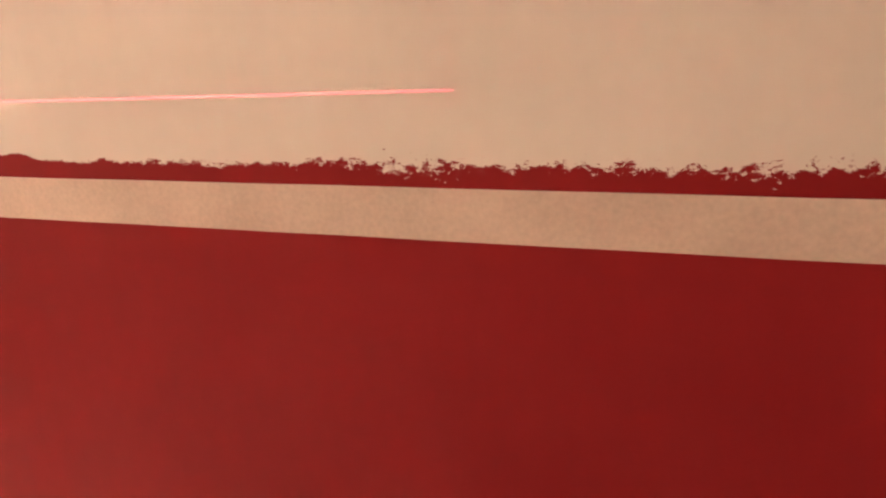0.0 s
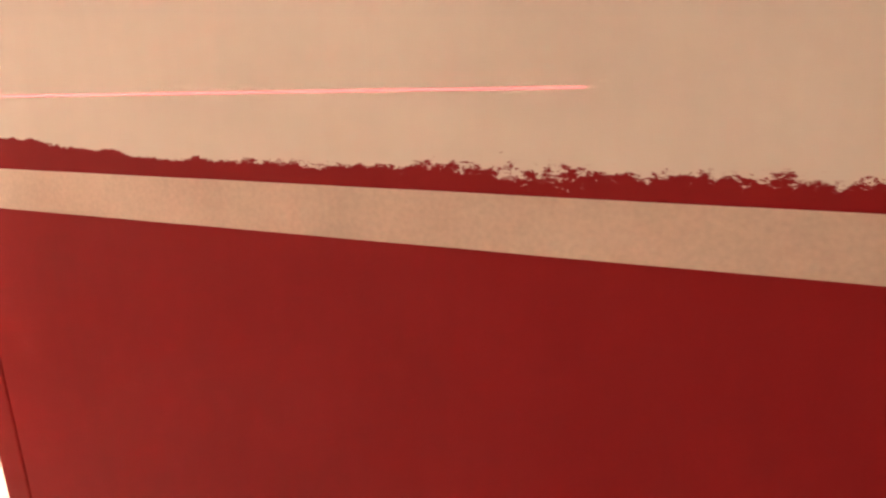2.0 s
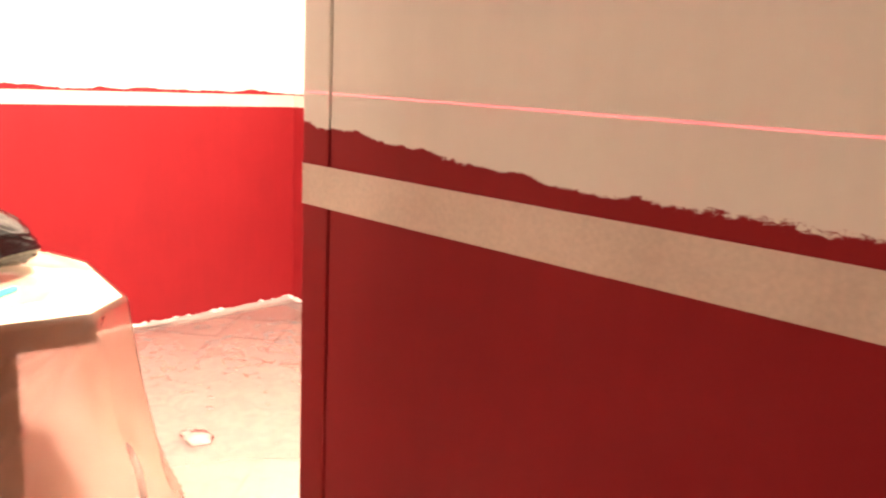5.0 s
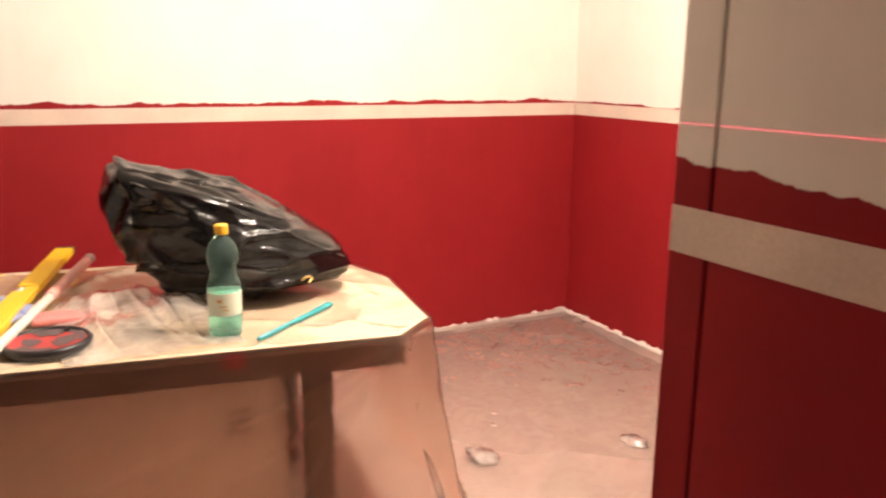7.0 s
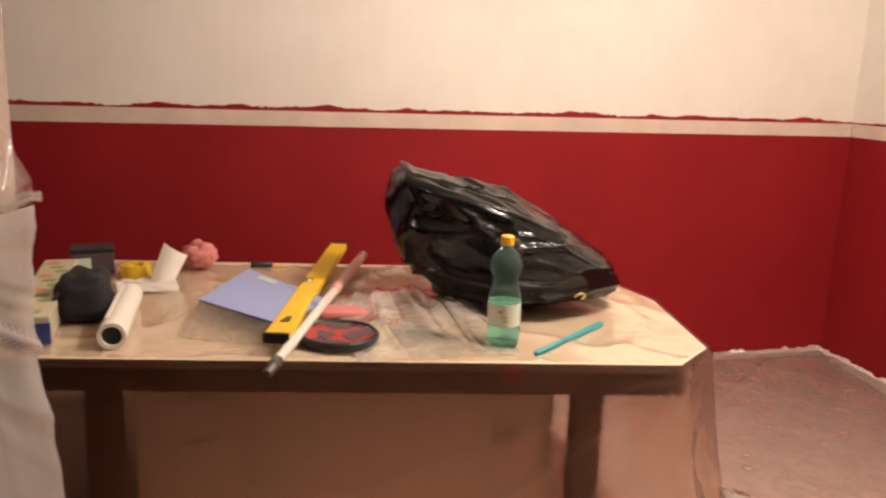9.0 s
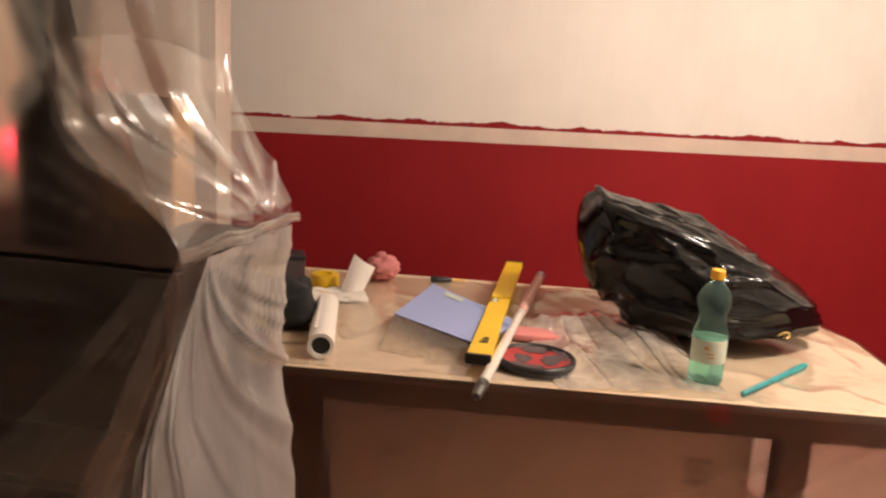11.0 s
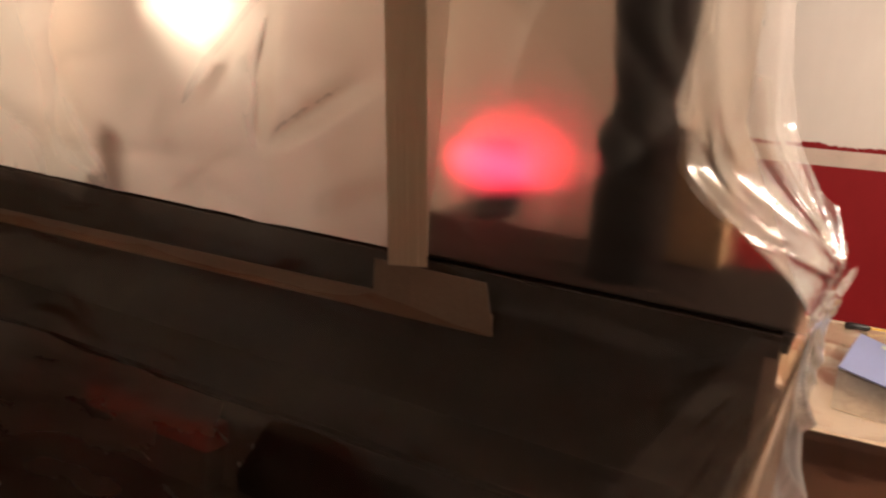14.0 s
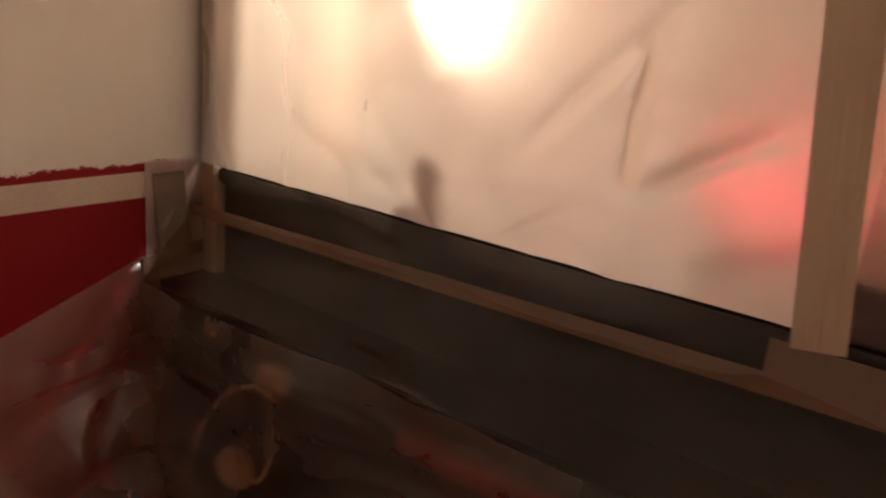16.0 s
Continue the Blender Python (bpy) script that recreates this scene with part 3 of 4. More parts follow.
# ---- spirit level ----
M_YELLOW = plain("yellow_enamel", (0.78, 0.5, 0.02), 0.35, vary=0.08, scale=40)
level = thing("spirit_level", lying((-2.075, -1.010, TOP + 0.042), (-3.18, -0.75, TOP + 0.040)), "long yellow spirit level lying across the table", "spirit level")
L = 1.13
local("bar", boxed((0.008, -0.032, -0.004), (0.52, 0.032, 0.02), 0.003), M_YELLOW, level)
local("bar", boxed((0.59, -0.032, -0.004), (L - 0.008, 0.032, 0.02), 0.003), M_YELLOW, level)
local("web", boxed((0.515, -0.030, -0.002), (0.595, 0.006, 0.016), 0.002), M_YELLOW, level)
local("vial", lathe([(0.006, 0), (0.008, 0.004), (0.008, 0.056), (0.006, 0.06)], 14, m=pose(0.525, 0.018, 0.008, 0, 90, 0)), M_LABEL, level, "clear bubble vial")
local("end_cap", boxed((-0.006, -0.034, -0.006), (0.008, 0.034, 0.022), 0.003), M_BLACK, level, "black plastic end cap")
local("end_cap", boxed((L - 0.008, -0.034, -0.006), (L + 0.006, 0.034, 0.022), 0.003), M_BLACK, level, "black plastic end cap")
for k in range(3):
    local("logo_bar", boxed((0.10 + k * 0.018, -0.012, 0.0202), (0.112 + k * 0.018, 0.012 - k * 0.004, 0.0212)), M_BLACK, level)

# ---- telescopic pole ----
M_POLEW = plain("white_pole", (0.72, 0.66, 0.58), 0.4, vary=0.12, scale=40)
M_POLER = plain("pink_red_grip", (0.62, 0.33, 0.28), 0.5, vary=0.2, scale=30)
M_TIP = plain("worn_dark_metal", (0.16, 0.15, 0.14), 0.4, 0.8, vary=0.4, scale=80)
M_METAL = plain("zinc_metal", (0.4, 0.38, 0.36), 0.35, 0.9, scale=60)
pole = thing("extension_pole", lying((-1.875, -1.035, TOP + 0.030), (-3.04, -0.665, TOP + 0.05)), "white and red telescopic paint roller pole", "pole")
ry = Matrix.Rotation(radians(90), 4, "Y")
local("tube", lathe([(0.012, 0.06), (0.0135, 0.062), (0.0135, 0.72), (0.012, 0.722)], 18, m=ry), M_POLEW, pole, "", True)
local("grip", lathe([(0.016, 0.70), (0.0175, 0.705), (0.017, 1.13), (0.014, 1.14)], 18, m=ry), M_POLER, pole, "red plastic grip", True)
local("thread", lathe([(0.009, -0.0), (0.012, 0.004)] + [(0.012 + 0.0015 * (k % 2), 0.008 + k * 0.005) for k in range(9)] + [(0.016, 0.052), (0.016, 0.085), (0.013, 0.09)], 16, m=ry), M_TIP, pole, "grey metal threaded tip")
local("hang_cap", lathe([(0.013, 1.141), (0.017, 1.145), (0.017, 1.185), (0.012, 1.19)], 16, m=ry), M_METAL, pole, "grey end cap")

# ---- round lid ----
M_LIDRED = plain("red_print", (0.4, 0.03, 0.03), 0.4, vary=0.2, scale=30)
M_LIDGREY = plain("grey_print", (0.07, 0.05, 0.055), 0.4, vary=0.2, scale=30)
lid = thing("tin_cover", Matrix.Translation((-2.165, -0.84, TOP + 0.006)), "round black plastic lid with a red printed face", "lid")
local("rim", lathe([(0.08, 0.0), (0.103, 0.0), (0.109, 0.004), (0.109, 0.022), (0.104, 0.027), (0.097, 0.027), (0.095, 0.02), (0.08, 0.019)], 48), M_BLACK, lid, "", True)
local("face", lathe([(0.08, 0.0195), (0.094, 0.0205), (0.03, 0.0208), (0.002, 0.021)], 48), M_LIDRED, lid, "red printed paper face")
bm = bmesh.new()
for a0, a1, r0, r1 in ((0.3, 1.9, 0.02, 0.07), (2.4, 3.6, 0.035, 0.088), (4.2, 5.6, 0.015, 0.06), (1.2, 2.6, 0.072, 0.09), (5.2, 6.4, 0.065, 0.088)):
    n = 10
    ring = [bm.verts.new((r * math.cos(a0 + (a1 - a0) * k / n), r * math.sin(a0 + (a1 - a0) * k / n), 0.0225)) for r in (r0, r1) for k in range(n + 1)]
    for k in range(n):
        bm.faces.new((ring[k], ring[k + 1], ring[n + 2 + k], ring[n + 1 + k]))
local("print", bm, M_LIDGREY, lid, "dark grey printed shapes")

# ---- blue folder on a clear case ----
M_BLUE = plain("pale_blue_card", (0.30, 0.36, 0.62), 0.5, vary=0.06, scale=20)
M_BLUE2 = plain("blue_line", (0.1, 0.2, 0.5), 0.5, scale=20)
M_CASE = film_material("clear_case", 0.7, 0.2, 0.7, 0.3)
q = [Vector((-2.806, -1.093, TOP + 0.05)), Vector((-2.427, -1.228, TOP + 0.055)), Vector((-2.19, -0.991, TOP + 0.045)), Vector((-2.42, -0.852, TOP + 0.045))]
bm = bmesh.new()
lowv, highv = [bm.verts.new(v) for v in q], [bm.verts.new(v + Vector((0, 0, 0.004))) for v in q]
bm.faces.new(lowv[::-1]), bm.faces.new(highv)
for k in range(4):
    bm.faces.new((lowv[k], lowv[(k + 1) % 4], highv[(k + 1) % 4], highv[k]))
folder = thing("blue_folder", Matrix.Translation((-2.6, -1.03, TOP + 0.004)), "pale blue card folder on a clear plastic case", "folder")
part("cover", bm, M_BLUE, folder)
bm = bmesh.new()
st = [q[0].lerp(q[3], a0) + (q[1] - q[0]) * b0 + Vector((0, 0, 0.006)) for a0, b0 in ((0.2, 0.06), (0.2, 0.16), (0.42, 0.14), (0.42, 0.05))]
bm.faces.new([bm.verts.new(v) for v in st])
part("sticker", bm, M_LABEL, folder, "white sticker")
bm = bmesh.new()
st = [q[0].lerp(q[3], a0) + (q[1] - q[0]) * b0 + Vector((0, 0, 0.0056)) for a0, b0 in ((0.55, 0.03), (0.55, 0.05), (0.98, 0.22), (0.98, 0.20))]
bm.faces.new([bm.verts.new(v) for v in st])
part("line", bm, M_BLUE2, folder, "dark blue line")
bm = bmesh.new()
base = [Vector((-2.82, -1.11, TOP + 0.005)), Vector((-2.25, -1.27, TOP + 0.005)), Vector((-2.13, -1.02, TOP + 0.005)), Vector((-2.42, -0.87, TOP + 0.005))]
lowv, highv = [bm.verts.new(v) for v in base], [bm.verts.new(v - Vector((0, 0, 0.003))) for v in q]
for k in range(4):
    bm.faces.new((lowv[k], lowv[(k + 1) % 4], highv[(k + 1) % 4], highv[k]))
part("case", bm, M_CASE, folder, "clear plastic case")

# ---- film bundle with tools in it ----


def bundle(u, v):
    x, y = -2.62 + 0.625 * u, -0.84 + 0.50 * v - 0.06 * u * (v - 0.5)
    w = max(0.0, math.sin(math.pi * min(1, 0.03 + 0.95 * u))) * max(0.0, math.sin(math.pi * v))
    rays = (v - 0.35) * 4.2 / (0.45 + u)
    z = 0.075 * w ** 0.8 * (0.65 + 0.5 * fnoise(u * 3, v * 3)) * (1.1 - 0.6 * u)
    z += 0.020 * w ** 0.4 * ridge(rays * 0.6, u * 0.9, 3) ** 3 + 0.008 * w ** 0.3 * ridge(rays * 1.3, u * 1.6, 7) ** 3
    return x - 0.03 * fnoise(v * 5, 2) * max(0, u - 0.7), y, TOP + 0.006 + z


tagged(part("crumpled_film", grid(bundle, 70, 80), M_FILM_HEAP, None, "", True), "heap of crumpled clear plastic film on the table", "plastic sheet")
M_PINK = plain("pink_sponge", (0.58, 0.20, 0.19), 0.8, vary=0.2, scale=60, relief=0.6)
bm = bmesh.new()
box(bm, (-0.07, -0.05, 0), (0.09, 0.045, 0.022), 0.009)
for v in bm.verts:
    v.co.z += 0.012 * fnoise(v.co.x * 14, v.co.y * 14, 3) * (v.co.z > 0.01)
cloth = thing("pink_cloth", lying((-2.40, -0.80, TOP + 0.006), (-2.36, -0.60, TOP + 0.006)), "folded pink cloth under clear film", "cloth")
local("fold", bm, M_PINK, cloth)
for a0, b0 in (((-2.20, -0.66), (-2.06, -0.60)), ((-2.24, -0.62), (-2.10, -0.53))):
    k = thing("paint_brush_handle", lying((*a0, TOP + 0.02), (*b0, TOP + 0.012)), "dark slim handle showing through the film", "brush")
    local("handle", lathe([(0.004, 0), (0.007, 0.01), (0.006, 0.12), (0.003, 0.14)], 12, m=ry), M_BLACK, k, "", True)

# ---- sponge ball ----
bm = bmesh.new()
bmesh.ops.create_icosphere(bm, subdivisions=4, radius=0.062)
for v in bm.verts:
    p = v.co.normalized()
    v.co += p * (0.012 * fnoise(*(p * 2.4)) - 0.014 * ridge(*(p * 1.3)) ** 3)
    v.co.z *= 0.85
ob = new("pink_sponge", mesh("pink_sponge", bm, M_PINK, True))
ob.location = (-3.02, -1.27, TOP + 0.055)
tagged(ob, "crumpled round pink sponge on the table", "sponge")

# ---- paper roll ----
M_PAPER = plain("white_paper", (0.76, 0.7, 0.63), 0.7, vary=0.06, scale=30)
roll = thing("paper_roll", lying((-2.165, -1.425, TOP + 0.040), (-2.57, -1.44, TOP + 0.040)), "roll of white paper lying on the table", "roll")
bm = bmesh.new()
N = 32
for r, c in ((0.036, 0),):
    o0 = [bm.verts.new((0, 0.036 * math.cos(2 * math.pi * k / N), 0.036 * math.sin(2 * math.pi * k / N))) for k in range(N)]
    o1 = [bm.verts.new((0.4, v.co.y, v.co.z)) for v in o0]
    i0 = [bm.verts.new((0, v.co.y * 0.72, v.co.z * 0.72)) for v in o0]
    i1 = [bm.verts.new((0.4, v.co.y * 0.72, v.co.z * 0.72)) for v in o0]
    for k in range(N):
        j = (k + 1) % N
        for f in ((o0[k], o0[j], o1[j], o1[k]), (i0[j], i0[k], i1[k], i1[j]), (o0[j], o0[k], i0[k], i0[j]), (o1[k], o1[j], i1[j], i1[k])):
            bm.faces.new(f)
local("paper", bm, M_PAPER, roll, "", False)
# Black disc just inside the open end, painting the shade within the roll.
local("hollow_shade", lathe([(0.0255, 0.012), (0.0255, 0.014), (0.001, 0.0145)], 24, m=ry), M_BLACK, roll, "black disc put in as the shade of the roll's hollow")
bm = bmesh.new()
box(bm, (0.05, 0.012, 0.030), (0.38, 0.022, 0.036), 0.002)
local("loose_flap", bm, M_PAPER, roll)

# ---- black pouch ----
bm = bmesh.new()
bmesh.ops.create_icosphere(bm, subdivisions=4, radius=1)
for v in bm.verts:
    p = v.co.copy()
    p = Vector([math.copysign(abs(c) ** 0.6, c) for c in p])
    v.co = Vector((p.x * 0.08, p.y * (0.072 - 0.012 * p.z), (p.z + 1) * 0.072)) * (1 + 0.16 * fnoise(*(p * 1.9)))
    v.co.z = max(0, v.co.z)
pouch = thing("black_pouch", Matrix.Translation((-2.45, -1.545, TOP + 0.006)), "small black fabric pouch on the table", "pouch")
M_FABRIC = plain("black_fabric", (0.014, 0.013, 0.014), 0.85, scale=80, relief=0.4)
local("body", bm, M_FABRIC, pouch, "", True)
local("strap", tube(smooth_line([(0.05, -0.05, 0.10), (0.09, -0.07, 0.06), (0.10, -0.08, 0.01)], 6), 0.006), M_FABRIC, pouch, "", True)

# ---- long printed carton ----
M_CREAM = plain("cream_carton", (0.5, 0.44, 0.3), 0.6, vary=0.15, scale=20)
M_NAVY = plain("navy_print", (0.03, 0.05, 0.2), 0.5, scale=30)
M_ORANGE = plain("orange_print", (0.6, 0.22, 0.08), 0.5, scale=30)
carton2 = thing("film_roll_carton", lying((-2.22, -1.635, TOP + 0.006), (-2.86, -1.70, TOP + 0.006)), "long cream and navy printed carton", "box")
local("case", boxed((0, -0.05, 0), (0.66, 0.05, 0.075), 0.004), M_CREAM, carton2)
local("end_flap", boxed((-0.004, -0.051, 0.0), (0.008, 0.051, 0.058), 0.002), M_NAVY, carton2, "navy end flap")
M_LEAF = plain("green_print", (0.22, 0.27, 0.13), 0.55, vary=0.3, scale=40)
for k in range(11):
    x = 0.03 + k * 0.055
    y = 0.022 * math.sin(k * 2.1)
    local("print_patch", prism([(x, y - 0.018), (x + 0.03, y - 0.024), (x + 0.042, y), (x + 0.026, y + 0.02), (x + 0.004, y + 0.014)], 0.0752, 0.0762), M_ORANGE if k % 3 == 1 else M_LEAF, carton2)
local("side_band", boxed((0.0, 0.0502, 0.004), (0.66, 0.0512, 0.03)), M_NAVY, carton2, "navy band along the side")
box2 = thing("clear_packet", Matrix.Translation((-3.0, -1.63, TOP + 0.006)) @ Matrix.Rotation(0.2, 4, "Z"), "small dark packet with clear top", "packet")
local("pack", boxed((-0.05, -0.07, 0), (0.05, 0.07, 0.075), 0.006), M_LIDGREY, box2)
local("window", boxed((0.0502, -0.055, 0.012), (0.0512, -0.005, 0.06)), M_LABEL, box2, "pale printed panel")
local("clear_lid", boxed((-0.052, -0.072, 0.0755), (0.052, 0.072, 0.092), 0.004), M_BLACK, box2, "shiny dark lid")

# ---- papers and tape roll ----


def paper(u, v):
    return Vector((-2.70 - 0.14 * u, -1.50 + 0.19 * v - 0.03 * u, TOP + 0.008 + 0.018 * abs(fnoise(u * 3, v * 3, 5)) + 0.015 * u * v))


tagged(part("crumpled_paper", grid(paper, 12, 12), M_PAPER, None, "", True), "crumpled white paper on the table", "paper")


def paper2(u, v):
    return Vector((-2.80 - 0.05 * v + 0.02 * math.sin(u * 3), -1.415 + 0.075 * u + 0.045 * v, TOP + 0.010 + 0.045 * (1 - u) + 0.085 * v - 0.04 * (1 - u) * (1 - v)))


tagged(part("folded_paper", grid(paper2, 14, 14), M_PAPER, None, "", True), "curled white paper sheet standing on the table", "paper")
ring = thing("tape_roll", Matrix.Translation((-2.92, -1.475, TOP + 0.008)), "yellow roll of adhesive tape", "tape")
local("roll", lathe([(0.026, 0), (0.05, 0), (0.05, 0.04), (0.026, 0.04), (0.026, 0.002)], 32), M_YELLOW, ring)
tool = thing("black_screwdriver", lying((-3.02, -1.09, TOP + 0.015), (-3.03, -0.96, TOP + 0.012)), "black handled screwdriver beyond the folder", "tool")
local("handle", lathe([(0.008, 0), (0.013, 0.008), (0.011, 0.07), (0.006, 0.08)], 14, m=ry), M_BLACK, tool, "", True)
local("blade", lathe([(0.003, 0.081), (0.003, 0.13), (0.001, 0.133)], 8, m=ry), M_YELLOW, tool)
bm = tprism([(0.545, -0.0052), (0.545, -0.0042), (0.60, -0.0042), (0.59, -0.0052)], 0.70, TOP - 0.006)
M_DRIP = plain("red_paint_smear", (0.2, 0.01, 0.012), 0.4, scale=40)
tagged(part("paint_smear", bm, M_DRIP, None), "smear of red paint on the table edge", "paint")

# ---- bar counter ----
LEDGE = 1.215


def bprism(points, z0, z1, bevel=0.0):
    return prism([bar(s, o, 0).xy for s, o in points], z0, z1, bevel)


counter = thing("bar_counter", Matrix.Translation(bar(1.0, -0.2, 0)), "dark stained wooden bar counter under plastic film", "counter")
part("ledge", bprism([(0.02, 0.0), (2.095, 0.0), (2.095, -0.36), (0.02, -0.36)], LEDGE - 0.045, LEDGE, 0.01), M_DARKWOOD, counter)
part("front_panel", bprism([(0.05, -0.02), (2.095, -0.02), (2.095, -0.06), (0.05, -0.06)], 0.93, LEDGE - 0.046), M_DARKWOOD, counter)
part("worktop", bprism([(0.09, 0.14), (2.095, 0.16), (2.095, -0.30), (0.09, -0.30)], 0.885, 0.925, 0.01), M_DARKWOOD, counter)
part("lip", bprism([(0.181, 0.15), (2.095, 0.15), (2.095, 0.117), (0.181, 0.117)], 0.70, 0.72, 0.004), M_DARKWOOD, counter)
part("side_panel", bprism([(0.05, -0.061), (0.08, -0.061), (0.08, -0.33), (0.05, -0.33)], 0.926, LEDGE - 0.046), M_DARKWOOD, counter)
part("side_panel", bprism([(0.07, 0.10), (0.10, 0.10), (0.10, -0.30), (0.07, -0.30)], 0.0, 0.884), M_DARKWOOD, counter)
part("back_panel", bprism([(0.16, -0.31), (2.095, -0.31), (2.095, -0.35), (0.16, -0.35)], 0.0, LEDGE - 0.046), M_DARKWOOD, counter)
part("drawer_front", bprism([(0.101, 0.10), (2.095, 0.10), (2.095, 0.07), (0.101, 0.07)], 0.705, 0.884, 0.003), M_DARKWOOD, counter)
part("drawer_front", bprism([(0.101, 0.115), (2.095, 0.115), (2.095, 0.08), (0.101, 0.08)], 0.36, 0.70, 0.003), M_DARKWOOD, counter)
part("drawer_front", bprism([(0.101, 0.10), (2.095, 0.10), (2.095, 0.07), (0.101, 0.07)], 0.02, 0.355, 0.003), M_DARKWOOD, counter)

post = thing("turned_post", Matrix.Translation(bar(0.292, -0.115, LEDGE)), "dark turned wooden post standing on the bar", "post")
prof = [(0.060, 0.0), (0.062, 0.01), (0.062, 0.19), (0.066, 0.205), (0.068, 0.22), (0.064, 0.24), (0.050, 0.262), (0.046, 0.285), (0.050, 0.31), (0.058, 0.36), (0.064, 0.43), (0.066, 0.52), (0.062, 0.62), (0.05, 0.72), (0.044, 0.80), (0.055, 0.84), (0.062, 0.9), (0.062, CEIL - LEDGE - 0.01)]
local("shaft", lathe(prof, 40), M_DARKWOOD, post, "", True)
ledge_box = thing("small_carton", Matrix.Translation(bar(0.27, -0.32, LEDGE)), "small tan cardboard carton on the bar behind the post", "box")
part("case", bprism([(0.17, -0.27), (0.345, -0.27), (0.345, -0.355), (0.17, -0.355)], LEDGE + 0.001, LEDGE + 0.235, 0.003), M_TAN, ledge_box)
part("flap", bprism([(0.172, -0.272), (0.343, -0.272), (0.343, -0.31), (0.172, -0.31)], LEDGE + 0.2355, LEDGE + 0.238), M_TAN, ledge_box)

# ---- laser level ----
M_LASERBODY = plain("dark_laser_case", (0.03, 0.03, 0.035), 0.45, scale=50)
HEAD_Z = 1.30
spot = bar(0.93, -0.94, 0)
laser = thing("laser_level", Matrix.Translation(spot), "dark laser level on a slim tripod behind the film", "laser level")
turn = Matrix.Translation((0, 0, HEAD_Z)) @ Matrix.Rotation(math.atan2(LASER_Z - HEAD_Z, -spot.y), 4, "X")
local("case", boxed((-0.065, -0.07, -0.19), (0.065, 0.07, -0.02), 0.012, turn), M_LASERBODY, laser)
local("head_plate", lathe([(0.045, -0.02), (0.06, -0.018), (0.06, -0.000028)], 64, m=turn), M_LASERBODY, laser)
local("head_plate", lathe([(0.06, 0.000028), (0.06, 0.018), (0.045, 0.024)], 64, m=turn), M_LASERBODY, laser)
# Unseen ring added to end the beam where the gathered film would block it.
bm = bmesh.new()
a0, a1 = radians(-110), radians(37.67)
ring = [[bm.verts.new((r * math.cos(a0 + (a1 - a0) * k / 20), r * math.sin(a0 + (a1 - a0) * k / 20), z)) for r, z in ((0.05, -0.01), (0.056, -0.01), (0.056, 0.01), (0.05, 0.01))] for k in range(21)]
for p, q in zip(ring, ring[1:]):
    for k in range(4):
        bm.faces.new((p[k], p[(k + 1) % 4], q[(k + 1) % 4], q[k]))
bmesh.ops.transform(bm, matrix=turn, verts=bm.verts)
local("shutter", bm, M_LASERBODY, laser)
local("mount", boxed((-0.10, -0.14, -0.36), (0.05, 0.03, -0.192), 0.012, Matrix.Translation((0, 0, HEAD_Z))), M_LASERBODY, laser, "dark clamp under the laser head")
local("column", lathe([(0.014, 0.55), (0.016, 0.56), (0.016, HEAD_Z - 0.165), (0.012, HEAD_Z - 0.16)], 14), M_LASERBODY, laser)
for k in range(3):
    a = radians(30 + 120 * k)
    local("leg", tube([(0.01 * math.cos(a), 0.01 * math.sin(a), 0.75), (0.14 * math.cos(a), 0.14 * math.sin(a), 0.0)], 0.011), M_LASERBODY, laser)
beam = lamp("laser_diode", spot + Vector((0, 0, HEAD_Z)), 185, (1.0, 0.02, 0.13), 0.0)
# Added red area lamps: soft glow on the wall, hot core facing out.
for name, at, to, wide, high, watts in (("laser_wall_glow", bar(0.99, -1.045, 1.265), bar(0.99, -1.2, 1.265), 0.30, 0.03, 1.3), ("laser_core_glow", spot + OUT * 0.10 + Vector((0, 0, 1.262)), spot + OUT * 2 + Vector((0, 0, 1.35)), 0.26, 0.085, 0.4)):
    glow = bpy.data.lights.new(name, "AREA")
    glow.shape, glow.size, glow.size_y, glow.energy, glow.color = "ELLIPSE", wide, high, watts, (1.0, 0.03, 0.075)
    new(name, glow).matrix_world = look(at, to)

# ---- things behind the film ----
M_BROWN = plain("brown_ceramic", (0.09, 0.04, 0.018), 0.4, vary=0.3, scale=20)
pot = thing("brown_jug", Matrix.Translation(bar(1.43, -0.085, LEDGE)), "small brown jug standing on the bar", "jug")
local("body", lathe([(0.04, 0), (0.055, 0.01), (0.065, 0.04), (0.058, 0.075), (0.03, 0.10), (0.018, 0.13), (0.022, 0.19)], 28), M_BROWN, pot, "", True)
cable = smooth_line([bar(0.95, -0.06, 1.33), bar(0.89, -0.06, 1.366), bar(0.81, -0.07, 1.415), bar(0.73, -0.08, 1.455)], 8)
tagged(part("black_cable", tube(cable, 0.006), M_BLACK, None, "", True), "black cable pressed against the hanging film", "cable")

# ---- hanging film over the bar ----


def pinch(s, z, k):
    """Folds that run out from the corner at which the film is drawn tight."""
    ds, dz = s + 0.02, z - 1.235
    r = math.hypot(ds, dz)
    a = math.atan2(dz, ds)
    return math.sin(a * k + 2.5 * fnoise(a * 2, r * 2)) * min(1, r / 0.12)


